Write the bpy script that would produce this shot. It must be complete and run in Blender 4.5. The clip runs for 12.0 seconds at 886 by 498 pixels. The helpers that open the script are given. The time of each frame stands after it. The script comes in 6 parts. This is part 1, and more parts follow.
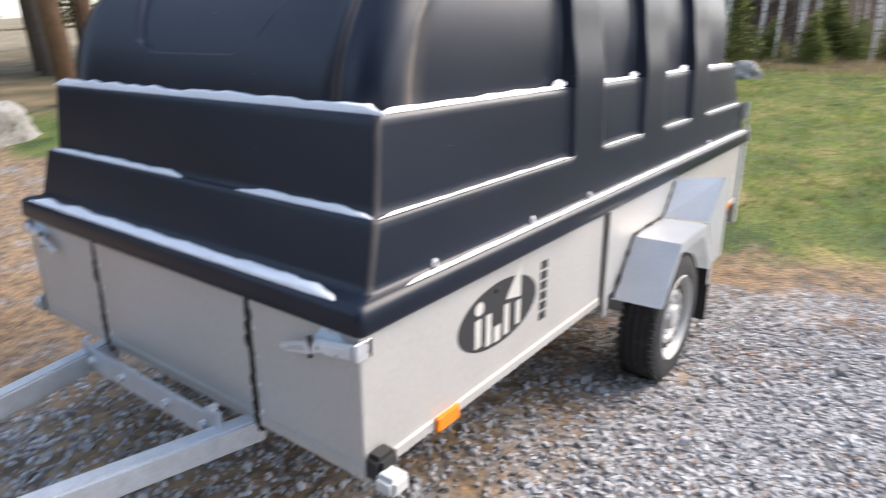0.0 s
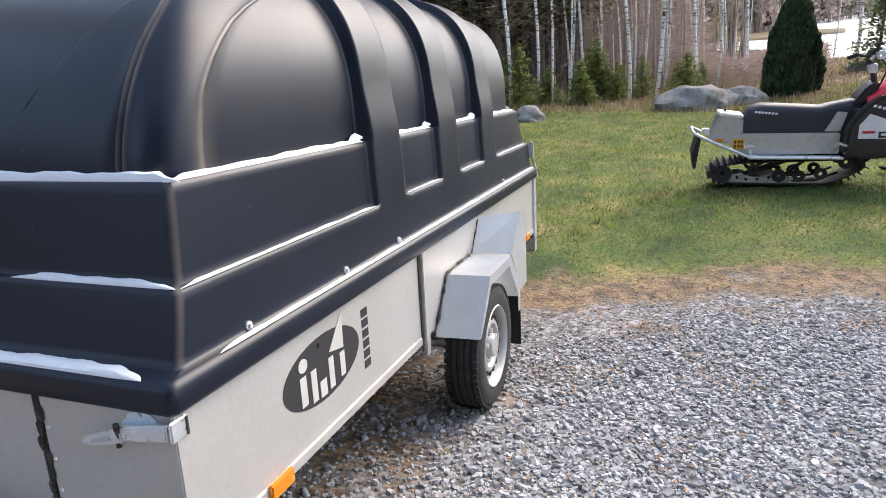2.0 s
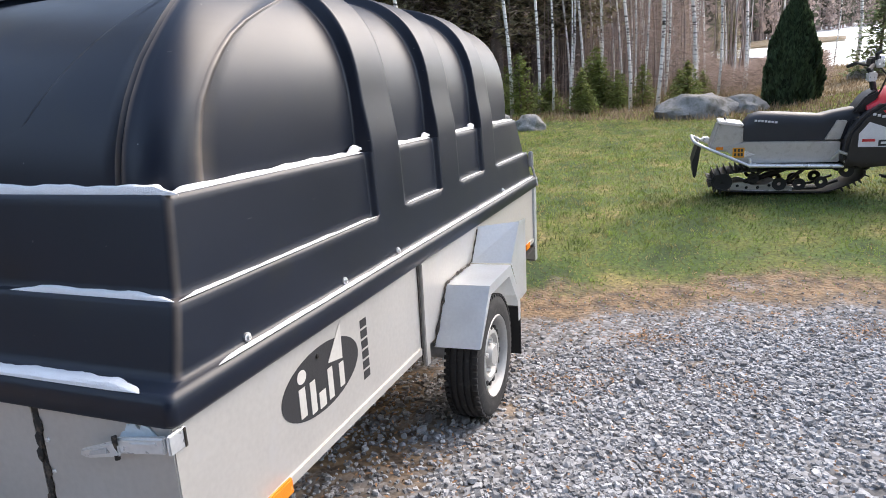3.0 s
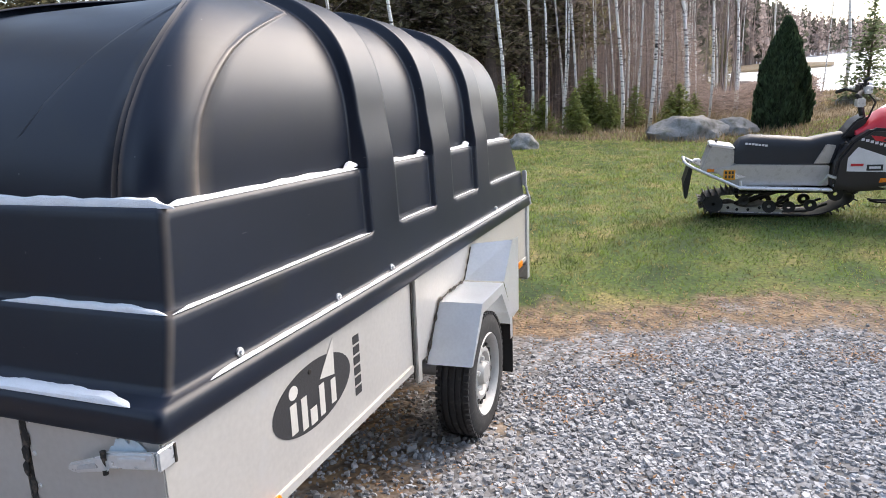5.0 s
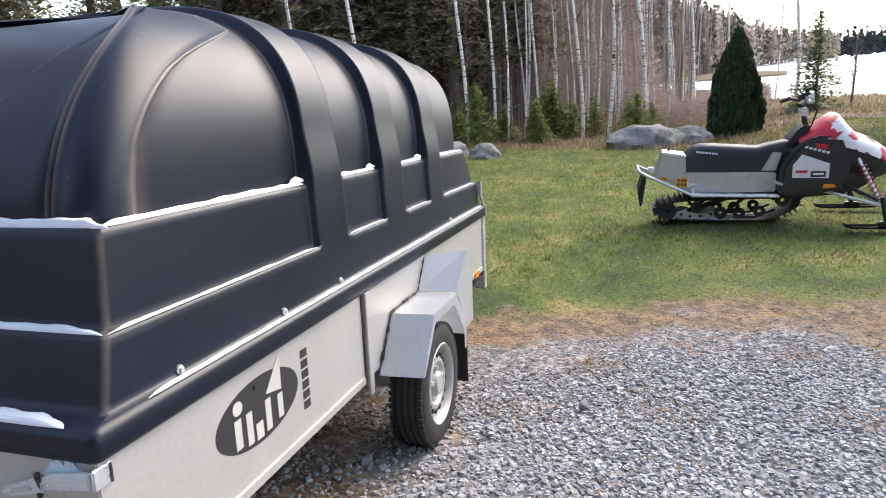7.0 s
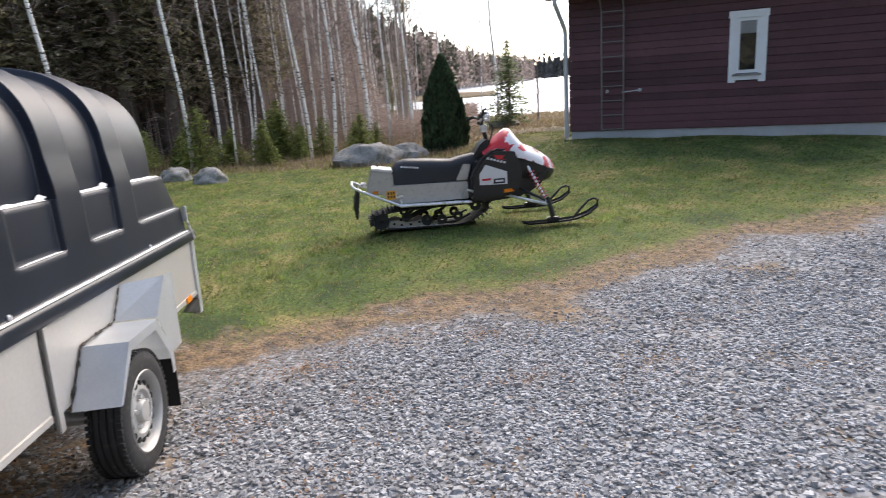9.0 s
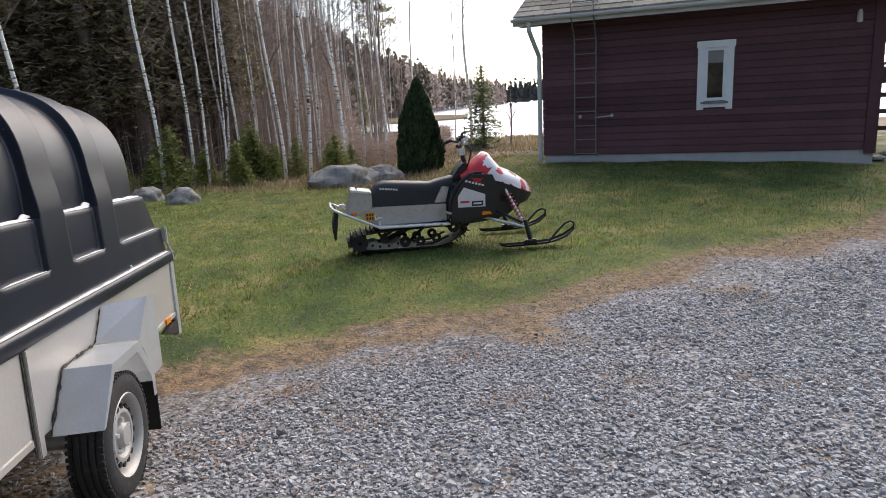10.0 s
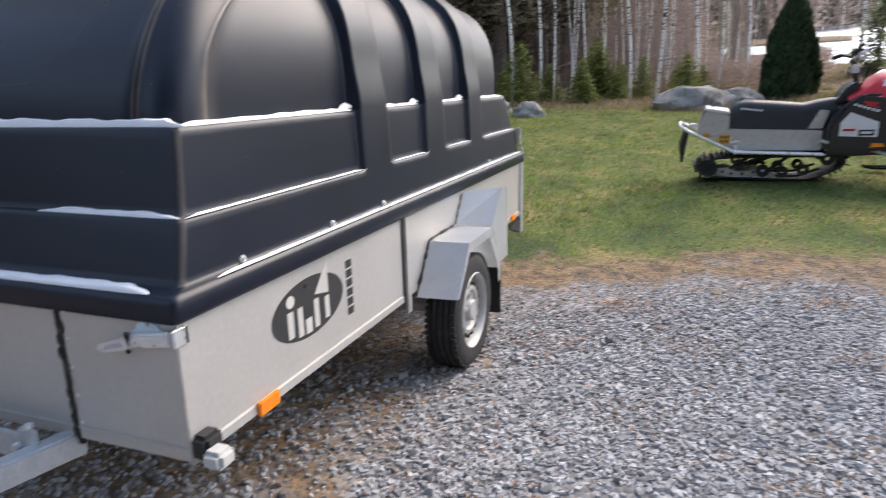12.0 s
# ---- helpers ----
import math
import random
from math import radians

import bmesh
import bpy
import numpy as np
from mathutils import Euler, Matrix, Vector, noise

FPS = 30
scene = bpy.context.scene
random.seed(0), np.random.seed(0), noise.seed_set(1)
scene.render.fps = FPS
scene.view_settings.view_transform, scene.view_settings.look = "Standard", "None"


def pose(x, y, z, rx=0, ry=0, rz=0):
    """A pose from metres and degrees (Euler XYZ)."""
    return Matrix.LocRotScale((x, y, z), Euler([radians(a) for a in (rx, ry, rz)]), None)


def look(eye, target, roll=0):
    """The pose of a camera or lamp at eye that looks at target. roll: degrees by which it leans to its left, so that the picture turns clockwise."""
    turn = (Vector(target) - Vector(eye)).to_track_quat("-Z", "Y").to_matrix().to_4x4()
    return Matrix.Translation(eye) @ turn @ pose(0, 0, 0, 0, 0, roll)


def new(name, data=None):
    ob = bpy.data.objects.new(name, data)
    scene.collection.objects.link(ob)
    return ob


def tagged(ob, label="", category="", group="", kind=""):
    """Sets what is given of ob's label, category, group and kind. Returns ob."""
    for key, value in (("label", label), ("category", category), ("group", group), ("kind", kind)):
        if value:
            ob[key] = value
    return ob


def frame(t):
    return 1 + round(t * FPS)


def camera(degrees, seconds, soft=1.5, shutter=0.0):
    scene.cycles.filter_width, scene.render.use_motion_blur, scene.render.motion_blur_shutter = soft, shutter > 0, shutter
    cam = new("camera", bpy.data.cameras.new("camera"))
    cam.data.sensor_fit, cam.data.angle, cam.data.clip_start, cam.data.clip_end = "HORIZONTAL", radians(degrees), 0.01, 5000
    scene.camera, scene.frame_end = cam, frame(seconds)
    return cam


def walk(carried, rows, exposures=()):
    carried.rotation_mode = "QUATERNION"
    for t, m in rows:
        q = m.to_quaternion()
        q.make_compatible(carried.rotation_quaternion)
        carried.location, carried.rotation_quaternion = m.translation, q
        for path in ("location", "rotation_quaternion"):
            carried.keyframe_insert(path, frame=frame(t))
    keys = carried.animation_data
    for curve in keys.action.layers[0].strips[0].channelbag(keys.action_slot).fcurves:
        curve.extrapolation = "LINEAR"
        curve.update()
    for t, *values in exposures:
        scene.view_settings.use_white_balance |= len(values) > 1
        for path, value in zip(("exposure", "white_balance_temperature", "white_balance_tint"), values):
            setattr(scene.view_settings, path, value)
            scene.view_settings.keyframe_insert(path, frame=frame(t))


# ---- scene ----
cam = camera(68.4, 12.0, soft=0.9, shutter=0.35)
# The driveway and the trailer lean down towards the lake
LEVEL = pose(0.0196, 0.0479, -0.0222, -3.672, 0.1, 0.363)
PATH = [
    (0, (0.911, -0.908, 1.443), (-0.23, 0.61, 0.814), -0.1),
    (0.5, (0.991, -0.903, 1.447), (0.22, 0.87, 0.934), -2.6),
    (1, (0.983, -0.909, 1.441), (0.296, 0.903, 0.947), -3.0),
    (1.5, (0.972, -0.919, 1.441), (0.287, 0.894, 0.948), -3.0),
    (2, (0.962, -0.924, 1.444), (0.266, 0.886, 0.957), -2.9),
    (2.5, (0.972, -0.92, 1.453), (0.269, 0.89, 0.977), -3.0),
    (3, (0.974, -0.925, 1.452), (0.271, 0.89, 0.99), -3.1),
    (5, (0.967, -0.931, 1.456), (0.287, 0.904, 1.042), -2.0),
    (5.5, (0.958, -0.937, 1.45), (0.289, 0.903, 1.042), -1.7),
    (6, (0.951, -0.933, 1.452), (0.285, 0.909, 1.046), -1.5),
    (6.5, (0.967, -0.917, 1.464), (0.333, 0.937, 1.063), -1.7),
    (8.5, (1.337, -1.126, 1.465), (1.195, 0.835, 1.096), -4.5),
    (9, (1.338, -1.169, 1.466), (1.497, 0.79, 1.094), -4.0),
    (9.5, (1.296, -1.186, 1.477), (1.547, 0.769, 1.14), -3.6),
    (10, (1.262, -1.189, 1.476), (1.513, 0.771, 1.164), -3.3),
    (10.5, (1.236, -1.187, 1.473), (1.431, 0.783, 1.188), -2.5),
    (11, (1.195, -1.163, 1.455), (1.235, 0.815, 1.163), -1.2),
    (11.5, (1.176, -1.127, 1.418), (0.814, 0.797, 1.005), -1.0),
    (12, (1.131, -1.131, 1.361), (0.428, 0.676, 0.87), -1.5),
]
walk(cam, [(t, LEVEL @ look(eye, target, roll)) for t, eye, target, roll in PATH], exposures=[(0, 1.58, 7210, 13), (0.5, 1.46, 7210, 13), (3, 1.41, 7160, 13), (6.5, 1.43, 7160, 13), (8.5, 1.33, 7210, 13), (9.5, 0.93, 7410, 14), (10.5, 0.75, 7410, 14), (11.3, 0.85, 7310, 14), (12, 1.15, 7160, 14)])

# ---------------------------------------------------------------- world and light
world = bpy.data.worlds.new("world")
scene.world = world
world.use_nodes = True
wt = world.node_tree
wt.nodes.clear()
sky = wt.nodes.new("ShaderNodeTexSky")
sky.sky_type = "NISHITA"
sky.sun_disc = False
sky.sun_elevation = radians(38)
sky.sun_rotation = radians(32)
sky.dust_density = 1.2
sky.ozone_density = 2.0
grey = wt.nodes.new("ShaderNodeRGBToBW")
haze = wt.nodes.new("ShaderNodeVectorMath")
haze.operation = "SCALE"
haze.inputs[0].default_value = (0.76, 0.94, 1.2)
lift = wt.nodes.new("ShaderNodeMath")
lift.operation = "MULTIPLY_ADD"
lift.inputs[1].default_value, lift.inputs[2].default_value = 2.6, 1.9
cloud = wt.nodes.new("ShaderNodeMix")
cloud.data_type = "RGBA"
cloud.inputs["Factor"].default_value = 0.15
wt.links.new(sky.outputs["Color"], grey.inputs["Color"])
wt.links.new(grey.outputs["Val"], lift.inputs[0])
wt.links.new(lift.outputs[0], haze.inputs["Scale"])
wt.links.new(haze.outputs["Vector"], cloud.inputs["B"])
bg = wt.nodes.new("ShaderNodeBackground")
bg.inputs["Strength"].default_value = 0.15
wo = wt.nodes.new("ShaderNodeOutputWorld")
wt.links.new(sky.outputs["Color"], cloud.inputs["A"])
wt.links.new(cloud.outputs["Result"], bg.inputs["Color"])
wt.links.new(bg.outputs["Background"], wo.inputs["Surface"])
sun_data = bpy.data.lights.new("sun", "SUN")
sun_data.energy = 1.7
sun_data.angle = radians(52)
sun_data.color = (1.0, 0.895, 0.78)
sun = new("sun", sun_data)
SUN_AZ, SUN_EL = radians(30), radians(38)
sun.matrix_world = look((0, 0, 0), (-math.sin(SUN_AZ) * math.cos(SUN_EL), -math.cos(SUN_AZ) * math.cos(SUN_EL), -math.sin(SUN_EL)))


# ---------------------------------------------------------------- materials
def material(name, base, rough=0.6, metal=0.0, spread=0.12, scale=8.0, fine=80.0, bump=0.15, dist=0.004, spec=0.5, other=None, other_at=(0.5, 0.62), rough_var=0.1):
    """Base colour with two scales of variation, a second colour in blotches, and fine relief."""
    m = bpy.data.materials.new(name)
    m.use_nodes = True
    nt = m.node_tree
    b = nt.nodes["Principled BSDF"]
    co = nt.nodes.new("ShaderNodeTexCoord")
    big = nt.nodes.new("ShaderNodeTexNoise")
    big.inputs["Scale"].default_value = scale
    big.inputs["Detail"].default_value = 5
    small = nt.nodes.new("ShaderNodeTexNoise")
    small.inputs["Scale"].default_value = fine
    small.inputs["Detail"].default_value = 4
    for n in (big, small):
        nt.links.new(co.outputs["Object"], n.inputs["Vector"])
    add = nt.nodes.new("ShaderNodeMath")
    add.operation = "ADD"
    nt.links.new(big.outputs["Fac"], add.inputs[0])
    nt.links.new(small.outputs["Fac"], add.inputs[1])
    ramp = nt.nodes.new("ShaderNodeMapRange")
    ramp.inputs["From Min"].default_value = 0.6
    ramp.inputs["From Max"].default_value = 1.4
    ramp.inputs["To Min"].default_value = 1 - spread
    ramp.inputs["To Max"].default_value = 1 + spread
    nt.links.new(add.outputs[0], ramp.inputs["Value"])
    mul = nt.nodes.new("ShaderNodeVectorMath")
    mul.operation = "SCALE"
    mul.inputs[0].default_value = base
    nt.links.new(ramp.outputs["Result"], mul.inputs["Scale"])
    col = mul.outputs["Vector"]
    if other:
        blot = nt.nodes.new("ShaderNodeTexNoise")
        blot.inputs["Scale"].default_value = scale * 2.7
        blot.inputs["Detail"].default_value = 8
        nt.links.new(co.outputs["Object"], blot.inputs["Vector"])
        sel = nt.nodes.new("ShaderNodeMapRange")
        sel.inputs["From Min"].default_value, sel.inputs["From Max"].default_value = other_at
        nt.links.new(blot.outputs["Fac"], sel.inputs["Value"])
        mix = nt.nodes.new("ShaderNodeMix")
        mix.data_type = "RGBA"
        nt.links.new(sel.outputs["Result"], mix.inputs["Factor"])
        nt.links.new(col, mix.inputs["A"])
        mix.inputs["B"].default_value = (*other, 1)
        col = mix.outputs["Result"]
    nt.links.new(col, b.inputs["Base Color"])
    rr = nt.nodes.new("ShaderNodeMapRange")
    rr.inputs["To Min"].default_value = max(0.02, rough - rough_var)
    rr.inputs["To Max"].default_value = min(1, rough + rough_var)
    nt.links.new(big.outputs["Fac"], rr.inputs["Value"])
    nt.links.new(rr.outputs["Result"], b.inputs["Roughness"])
    b.inputs["Metallic"].default_value = metal
    b.inputs["Specular IOR Level"].default_value = spec
    bp = nt.nodes.new("ShaderNodeBump")
    bp.inputs["Strength"].default_value = bump
    bp.inputs["Distance"].default_value = dist
    nt.links.new(small.outputs["Fac"], bp.inputs["Height"])
    nt.links.new(bp.outputs["Normal"], b.inputs["Normal"])
    return m


def node(nt, kind, **values):
    n = nt.nodes.new(kind)
    for k, v in values.items():
        n.inputs[k.replace("_", " ")].default_value = v
    return n


def random_tint(m, low=0.75, high=1.25, island=False):
    """Each object, or each island of the mesh, gets its own lightness."""
    nt = m.node_tree
    b = nt.nodes["Principled BSDF"]
    src = b.inputs["Base Color"].links[0].from_socket
    r = nt.nodes.new("ShaderNodeNewGeometry" if island else "ShaderNodeObjectInfo")
    mr = nt.nodes.new("ShaderNodeMapRange")
    mr.inputs["To Min"].default_value, mr.inputs["To Max"].default_value = low, high
    nt.links.new(r.outputs["Random Per Island" if island else "Random"], mr.inputs["Value"])
    sc = nt.nodes.new("ShaderNodeVectorMath")
    sc.operation = "SCALE"
    nt.links.new(src, sc.inputs[0])
    nt.links.new(mr.outputs["Result"], sc.inputs["Scale"])
    nt.links.new(sc.outputs["Vector"], b.inputs["Base Color"])
    return m


def thin(m, share):
    """Leaves and blades let part of the light through."""
    nt = m.node_tree
    b = nt.nodes["Principled BSDF"]
    src = b.inputs["Base Color"].links[0].from_socket
    tr = nt.nodes.new("ShaderNodeBsdfTranslucent")
    nt.links.new(src, tr.inputs["Color"])
    mx = nt.nodes.new("ShaderNodeMixShader")
    mx.inputs["Fac"].default_value = share
    nt.links.new(b.outputs["BSDF"], mx.inputs[1])
    nt.links.new(tr.outputs["BSDF"], mx.inputs[2])
    nt.links.new(mx.outputs["Shader"], nt.nodes["Material Output"].inputs["Surface"])
    return m


M_COVER = material("black_abs_plastic", (0.0036, 0.0080, 0.0195), rough=0.40, spread=0.25, scale=3, fine=400, bump=0.04, dist=0.001, spec=0.42, rough_var=0.05, other=(0.009, 0.012, 0.018), other_at=(0.56, 0.8))


def worn_glint_edges():
    """Pale brown on the cover's edges by vertex attribute: rubbed wear and painted edge highlights."""
    nt = M_COVER.node_tree
    b = nt.nodes["Principled BSDF"]
    src = b.inputs["Base Color"].links[0].from_socket
    at = nt.nodes.new("ShaderNodeAttribute")
    at.attribute_name = "wear_glint"
    co = nt.nodes.new("ShaderNodeTexCoord")
    patchy = node(nt, "ShaderNodeTexNoise", Scale=9.0, Detail=6.0)
    nt.links.new(co.outputs["Object"], patchy.inputs["Vector"])
    amount = nt.nodes.new("ShaderNodeMath")
    amount.operation = "MULTIPLY"
    nt.links.new(at.outputs["Fac"], amount.inputs[0])
    nt.links.new(patchy.outputs["Fac"], amount.inputs[1])
    mx = nt.nodes.new("ShaderNodeMix")
    mx.data_type = "RGBA"
    mx.inputs["B"].default_value = (0.26, 0.215, 0.175, 1)
    nt.links.new(amount.outputs[0], mx.inputs["Factor"])
    nt.links.new(src, mx.inputs["A"])
    nt.links.new(mx.outputs["Result"], b.inputs["Base Color"])


worn_glint_edges()


def flecks(m, scale, reach, tone, stretch=(1, 1, 1), seed=0.0):
    """Sparse small pale marks of grit or dried water."""
    nt = m.node_tree
    b = nt.nodes["Principled BSDF"]
    src = b.inputs["Base Color"].links[0].from_socket
    co = nt.nodes.new("ShaderNodeTexCoord")
    mp = nt.nodes.new("ShaderNodeMapping")
    mp.inputs["Scale"].default_value = stretch
    mp.inputs["Location"].default_value = (seed, seed, seed)
    nt.links.new(co.outputs["Object"], mp.inputs["Vector"])
    cells = node(nt, "ShaderNodeTexVoronoi", Scale=scale)
    nt.links.new(mp.outputs["Vector"], cells.inputs["Vector"])
    rarely = nt.nodes.new("ShaderNodeSeparateColor")
    nt.links.new(cells.outputs["Color"], rarely.inputs["Color"])
    size = nt.nodes.new("ShaderNodeMapRange")
    size.inputs["From Min"].default_value, size.inputs["From Max"].default_value = 0.55, 1.0
    size.inputs["To Min"].default_value, size.inputs["To Max"].default_value = 0.0, reach
    nt.links.new(rarely.outputs["Red"], size.inputs["Value"])
    inside = nt.nodes.new("ShaderNodeMath")
    inside.operation = "LESS_THAN"
    nt.links.new(cells.outputs["Distance"], inside.inputs[0])
    nt.links.new(size.outputs["Result"], inside.inputs[1])
    faint = nt.nodes.new("ShaderNodeMath")
    faint.operation = "MULTIPLY"
    nt.links.new(inside.outputs[0], faint.inputs[0])
    nt.links.new(rarely.outputs["Green"], faint.inputs[1])
    mx = nt.nodes.new("ShaderNodeMix")
    mx.data_type = "RGBA"
    mx.inputs["B"].default_value = (*tone, 1)
    nt.links.new(faint.outputs[0], mx.inputs["Factor"])
    nt.links.new(src, mx.inputs["A"])
    nt.links.new(mx.outputs["Result"], b.inputs["Base Color"])


flecks(M_COVER, 26, 0.07, (0.16, 0.165, 0.17))
flecks(M_COVER, 9, 0.05, (0.10, 0.10, 0.10), (1, 0.35, 3.0), 2.7)
M_STEEL = material("dull_zinc_sheet", (0.54, 0.52, 0.49), rough=0.45, metal=0.4, spread=0.08, scale=4, fine=60, bump=0.03, dist=0.001, other=(0.54, 0.53, 0.52), other_at=(0.55, 0.8))
M_GALV = material("galvanised_steel", (0.55, 0.58, 0.61), rough=0.42, metal=0.55, spread=0.15, scale=25, fine=120, bump=0.05, dist=0.001)
M_FENDER = material("bent_zinc_fender", (0.86, 0.89, 0.92), rough=0.38, metal=0.5, spread=0.06, scale=10, fine=90, bump=0.04, dist=0.001)
M_DIRT = material("black_sealant", (0.02, 0.018, 0.016), rough=0.8, scale=30, other=(0.09, 0.07, 0.055))
M_TYRE = material("worn_tyre_rubber", (0.022, 0.022, 0.023), rough=0.8, spread=0.3, scale=12, fine=150, bump=0.3, dist=0.002, other=(0.06, 0.058, 0.055), other_at=(0.55, 0.75))
M_RIM = material("silver_painted_rim", (0.44, 0.435, 0.42), rough=0.55, metal=0.3, spread=0.1, scale=15, other=(0.3, 0.26, 0.22), other_at=(0.62, 0.8))
# near-black that stands in for the shade inside holes and board gaps
M_HOLESHADE = material("recess_shade_black", (0.012, 0.012, 0.012), rough=0.9)
M_RUBBER = material("black_rubber", (0.02, 0.02, 0.02), rough=0.7, spread=0.2)
M_AMBER = material("amber_reflector", (0.85, 0.24, 0.015), rough=0.25, spread=0.08, scale=40, fine=300, bump=0.3)
M_LENS = material("white_lamp_lens", (0.52, 0.52, 0.50), rough=0.35, spread=0.15)
M_SNOW = material("packed_frosty_snow", (0.9, 0.91, 0.93), rough=0.85, spread=0.05, scale=30, fine=250, bump=0.6, dist=0.004)
M_CHROME = material("zinc_plated_fitting", (0.74, 0.75, 0.76), rough=0.3, metal=0.6, spread=0.1, scale=30)
M_LOGO = material("faded_black_print", (0.025, 0.025, 0.028), rough=0.6, spread=0.3, scale=20, fine=200)
M_LOGOLIGHT = material("bare_sheet_letter", (0.62, 0.6, 0.56), rough=0.5, metal=0.2, spread=0.08)
M_PAINTCHIP = material("pale_blue_paint_flakes", (0.62, 0.72, 0.78), rough=0.7, spread=0.1, scale=60)

M_STONE = random_tint(material("crushed_granite", (0.345, 0.345, 0.35), rough=0.9, spread=0.25, scale=40, fine=300, bump=0.35, spec=0.2), 0.5, 1.5, True)
M_GRASSBLADE = random_tint(material("grass_blade", (0.185, 0.265, 0.06), rough=0.7, spread=0.75, scale=2.6, fine=11, other=(0.42, 0.365, 0.17), other_at=(0.46, 0.68)), 0.45, 1.45, True)
M_LITTER = random_tint(material("fallen_leaf_litter", (0.31, 0.18, 0.10), rough=0.9, spread=0.25, scale=3), 0.2, 1.9, True)
M_DRYGRASS = random_tint(material("dry_reed_grass", (0.31, 0.245, 0.17), rough=0.9, spread=0.2, scale=0.5, fine=20, other=(0.2, 0.16, 0.07)), 0.6, 1.4, True)

M_PLANK = random_tint(material("dark_brown_stained_board", (0.098, 0.044, 0.053), rough=0.6, spec=0.3, spread=0.3, scale=1.5, fine=40, bump=0.35, dist=0.004, other=(0.10, 0.046, 0.057), other_at=(0.5, 0.8)), 0.75, 1.3)
M_PLINTH = material("grey_concrete_plinth", (0.42, 0.43, 0.45), rough=0.85, spread=0.12, scale=5, fine=90, bump=0.3)
M_WHITE = material("white_painted_wood", (0.74, 0.77, 0.8), rough=0.5, spread=0.06, scale=6, fine=60)
M_PIPE = material("pale_grey_downpipe", (0.52, 0.54, 0.56), rough=0.4, spread=0.08)
M_ROOF = random_tint(material("weathered_grey_roof_board", (0.2, 0.19, 0.17), rough=0.85, spread=0.25, scale=6, fine=60, bump=0.3, other=(0.1, 0.11, 0.07)), 0.6, 1.4)
M_LADDER = material("grey_painted_steel", (0.2, 0.2, 0.2), rough=0.5, metal=0.4)
M_GLASS = bpy.data.materials.new("window_glass")
M_GLASS.use_nodes = True
_g = M_GLASS.node_tree.nodes["Principled BSDF"]
_g.inputs["Base Color"].default_value = (0.02, 0.022, 0.024, 1)
_g.inputs["Roughness"].default_value = 0.03
_g.inputs["IOR"].default_value = 2.0
_g.inputs["Specular IOR Level"].default_value = 1.0
_g.inputs["Coat Weight"].default_value = 1.0
_g.inputs["Coat Roughness"].default_value = 0.02

M_BIRCH = bpy.data.materials.new("birch_bark")
M_BIRCH.use_nodes = True


def birch_bark():
    nt = M_BIRCH.node_tree
    b = nt.nodes["Principled BSDF"]
    co = nt.nodes.new("ShaderNodeTexCoord")
    mp = nt.nodes.new("ShaderNodeMapping")
    mp.inputs["Scale"].default_value = (6, 6, 22)
    nt.links.new(co.outputs["Object"], mp.inputs["Vector"])
    n1 = node(nt, "ShaderNodeTexNoise", Scale=1.0, Detail=6.0)
    nt.links.new(mp.outputs["Vector"], n1.inputs["Vector"])
    n2 = node(nt, "ShaderNodeTexNoise", Scale=0.7, Detail=3.0)
    nt.links.new(co.outputs["Object"], n2.inputs["Vector"])
    s = nt.nodes.new("ShaderNodeMath")
    s.operation = "MULTIPLY_ADD"
    s.inputs[1].default_value, s.inputs[2].default_value = 0.5, 0.0
    nt.links.new(n2.outputs["Fac"], s.inputs[0])
    a = nt.nodes.new("ShaderNodeMath")
    a.operation = "ADD"
    nt.links.new(n1.outputs["Fac"], a.inputs[0])
    nt.links.new(s.outputs[0], a.inputs[1])
    cr = nt.nodes.new("ShaderNodeValToRGB")
    cr.color_ramp.elements[0].position = 0.585
    cr.color_ramp.elements[0].color = (0.035, 0.03, 0.026, 1)
    cr.color_ramp.elements[1].position = 0.69
    cr.color_ramp.elements[1].color = (0.88, 0.85, 0.80, 1)
    nt.links.new(a.outputs[0], cr.inputs["Fac"])
    nt.links.new(cr.outputs["Color"], b.inputs["Base Color"])
    b.inputs["Roughness"].default_value = 0.75


birch_bark()
M_GREYBARK = material("grey_brown_bark", (0.20, 0.165, 0.145), rough=0.9, spread=0.35, scale=6, fine=40, bump=0.6, dist=0.01)
M_PINEBARK = material("reddish_pine_bark", (0.2, 0.12, 0.075), rough=0.9, spread=0.35, scale=6, fine=40, bump=0.6, dist=0.01)
M_ALDER = material("grey_alder_bark", (0.36, 0.29, 0.26), rough=0.9, spread=0.35, scale=6, fine=40, bump=0.6, dist=0.01)
M_TWIG = material("bare_twig", (0.17, 0.13, 0.115), rough=0.9, spread=0.3)
M_NEEDLE = random_tint(material("dark_spruce_needles", (0.30, 0.27, 0.165), rough=0.8, spread=0.3, scale=0.6, fine=12), 0.4, 1.7, True)
M_SAPLING = random_tint(material("green_spruce_sapling_needles", (0.20, 0.24, 0.075), rough=0.8, spread=0.3, scale=2), 0.5, 1.6, True)
M_PINENEEDLE = random_tint(material("fresh_pine_needles", (0.20, 0.245, 0.125), rough=0.8, spread=0.3, scale=2), 0.5, 1.6, True)
M_CEDAR = random_tint(material("dark_thuja_foliage", (0.048, 0.082, 0.040), rough=0.8, spread=0.3, scale=4), 0.4, 1.8, True)
M_BRUSH = random_tint(material("bare_birch_thicket", (0.36, 0.28, 0.245), rough=0.9, spread=0.3, scale=0.2), 0.5, 1.5, True)
M_HILLNEEDLE = random_tint(material("far_spruce_needles", (0.085, 0.085, 0.06), rough=0.9, spread=0.3, scale=0.1, fine=2), 0.5, 1.6, True)
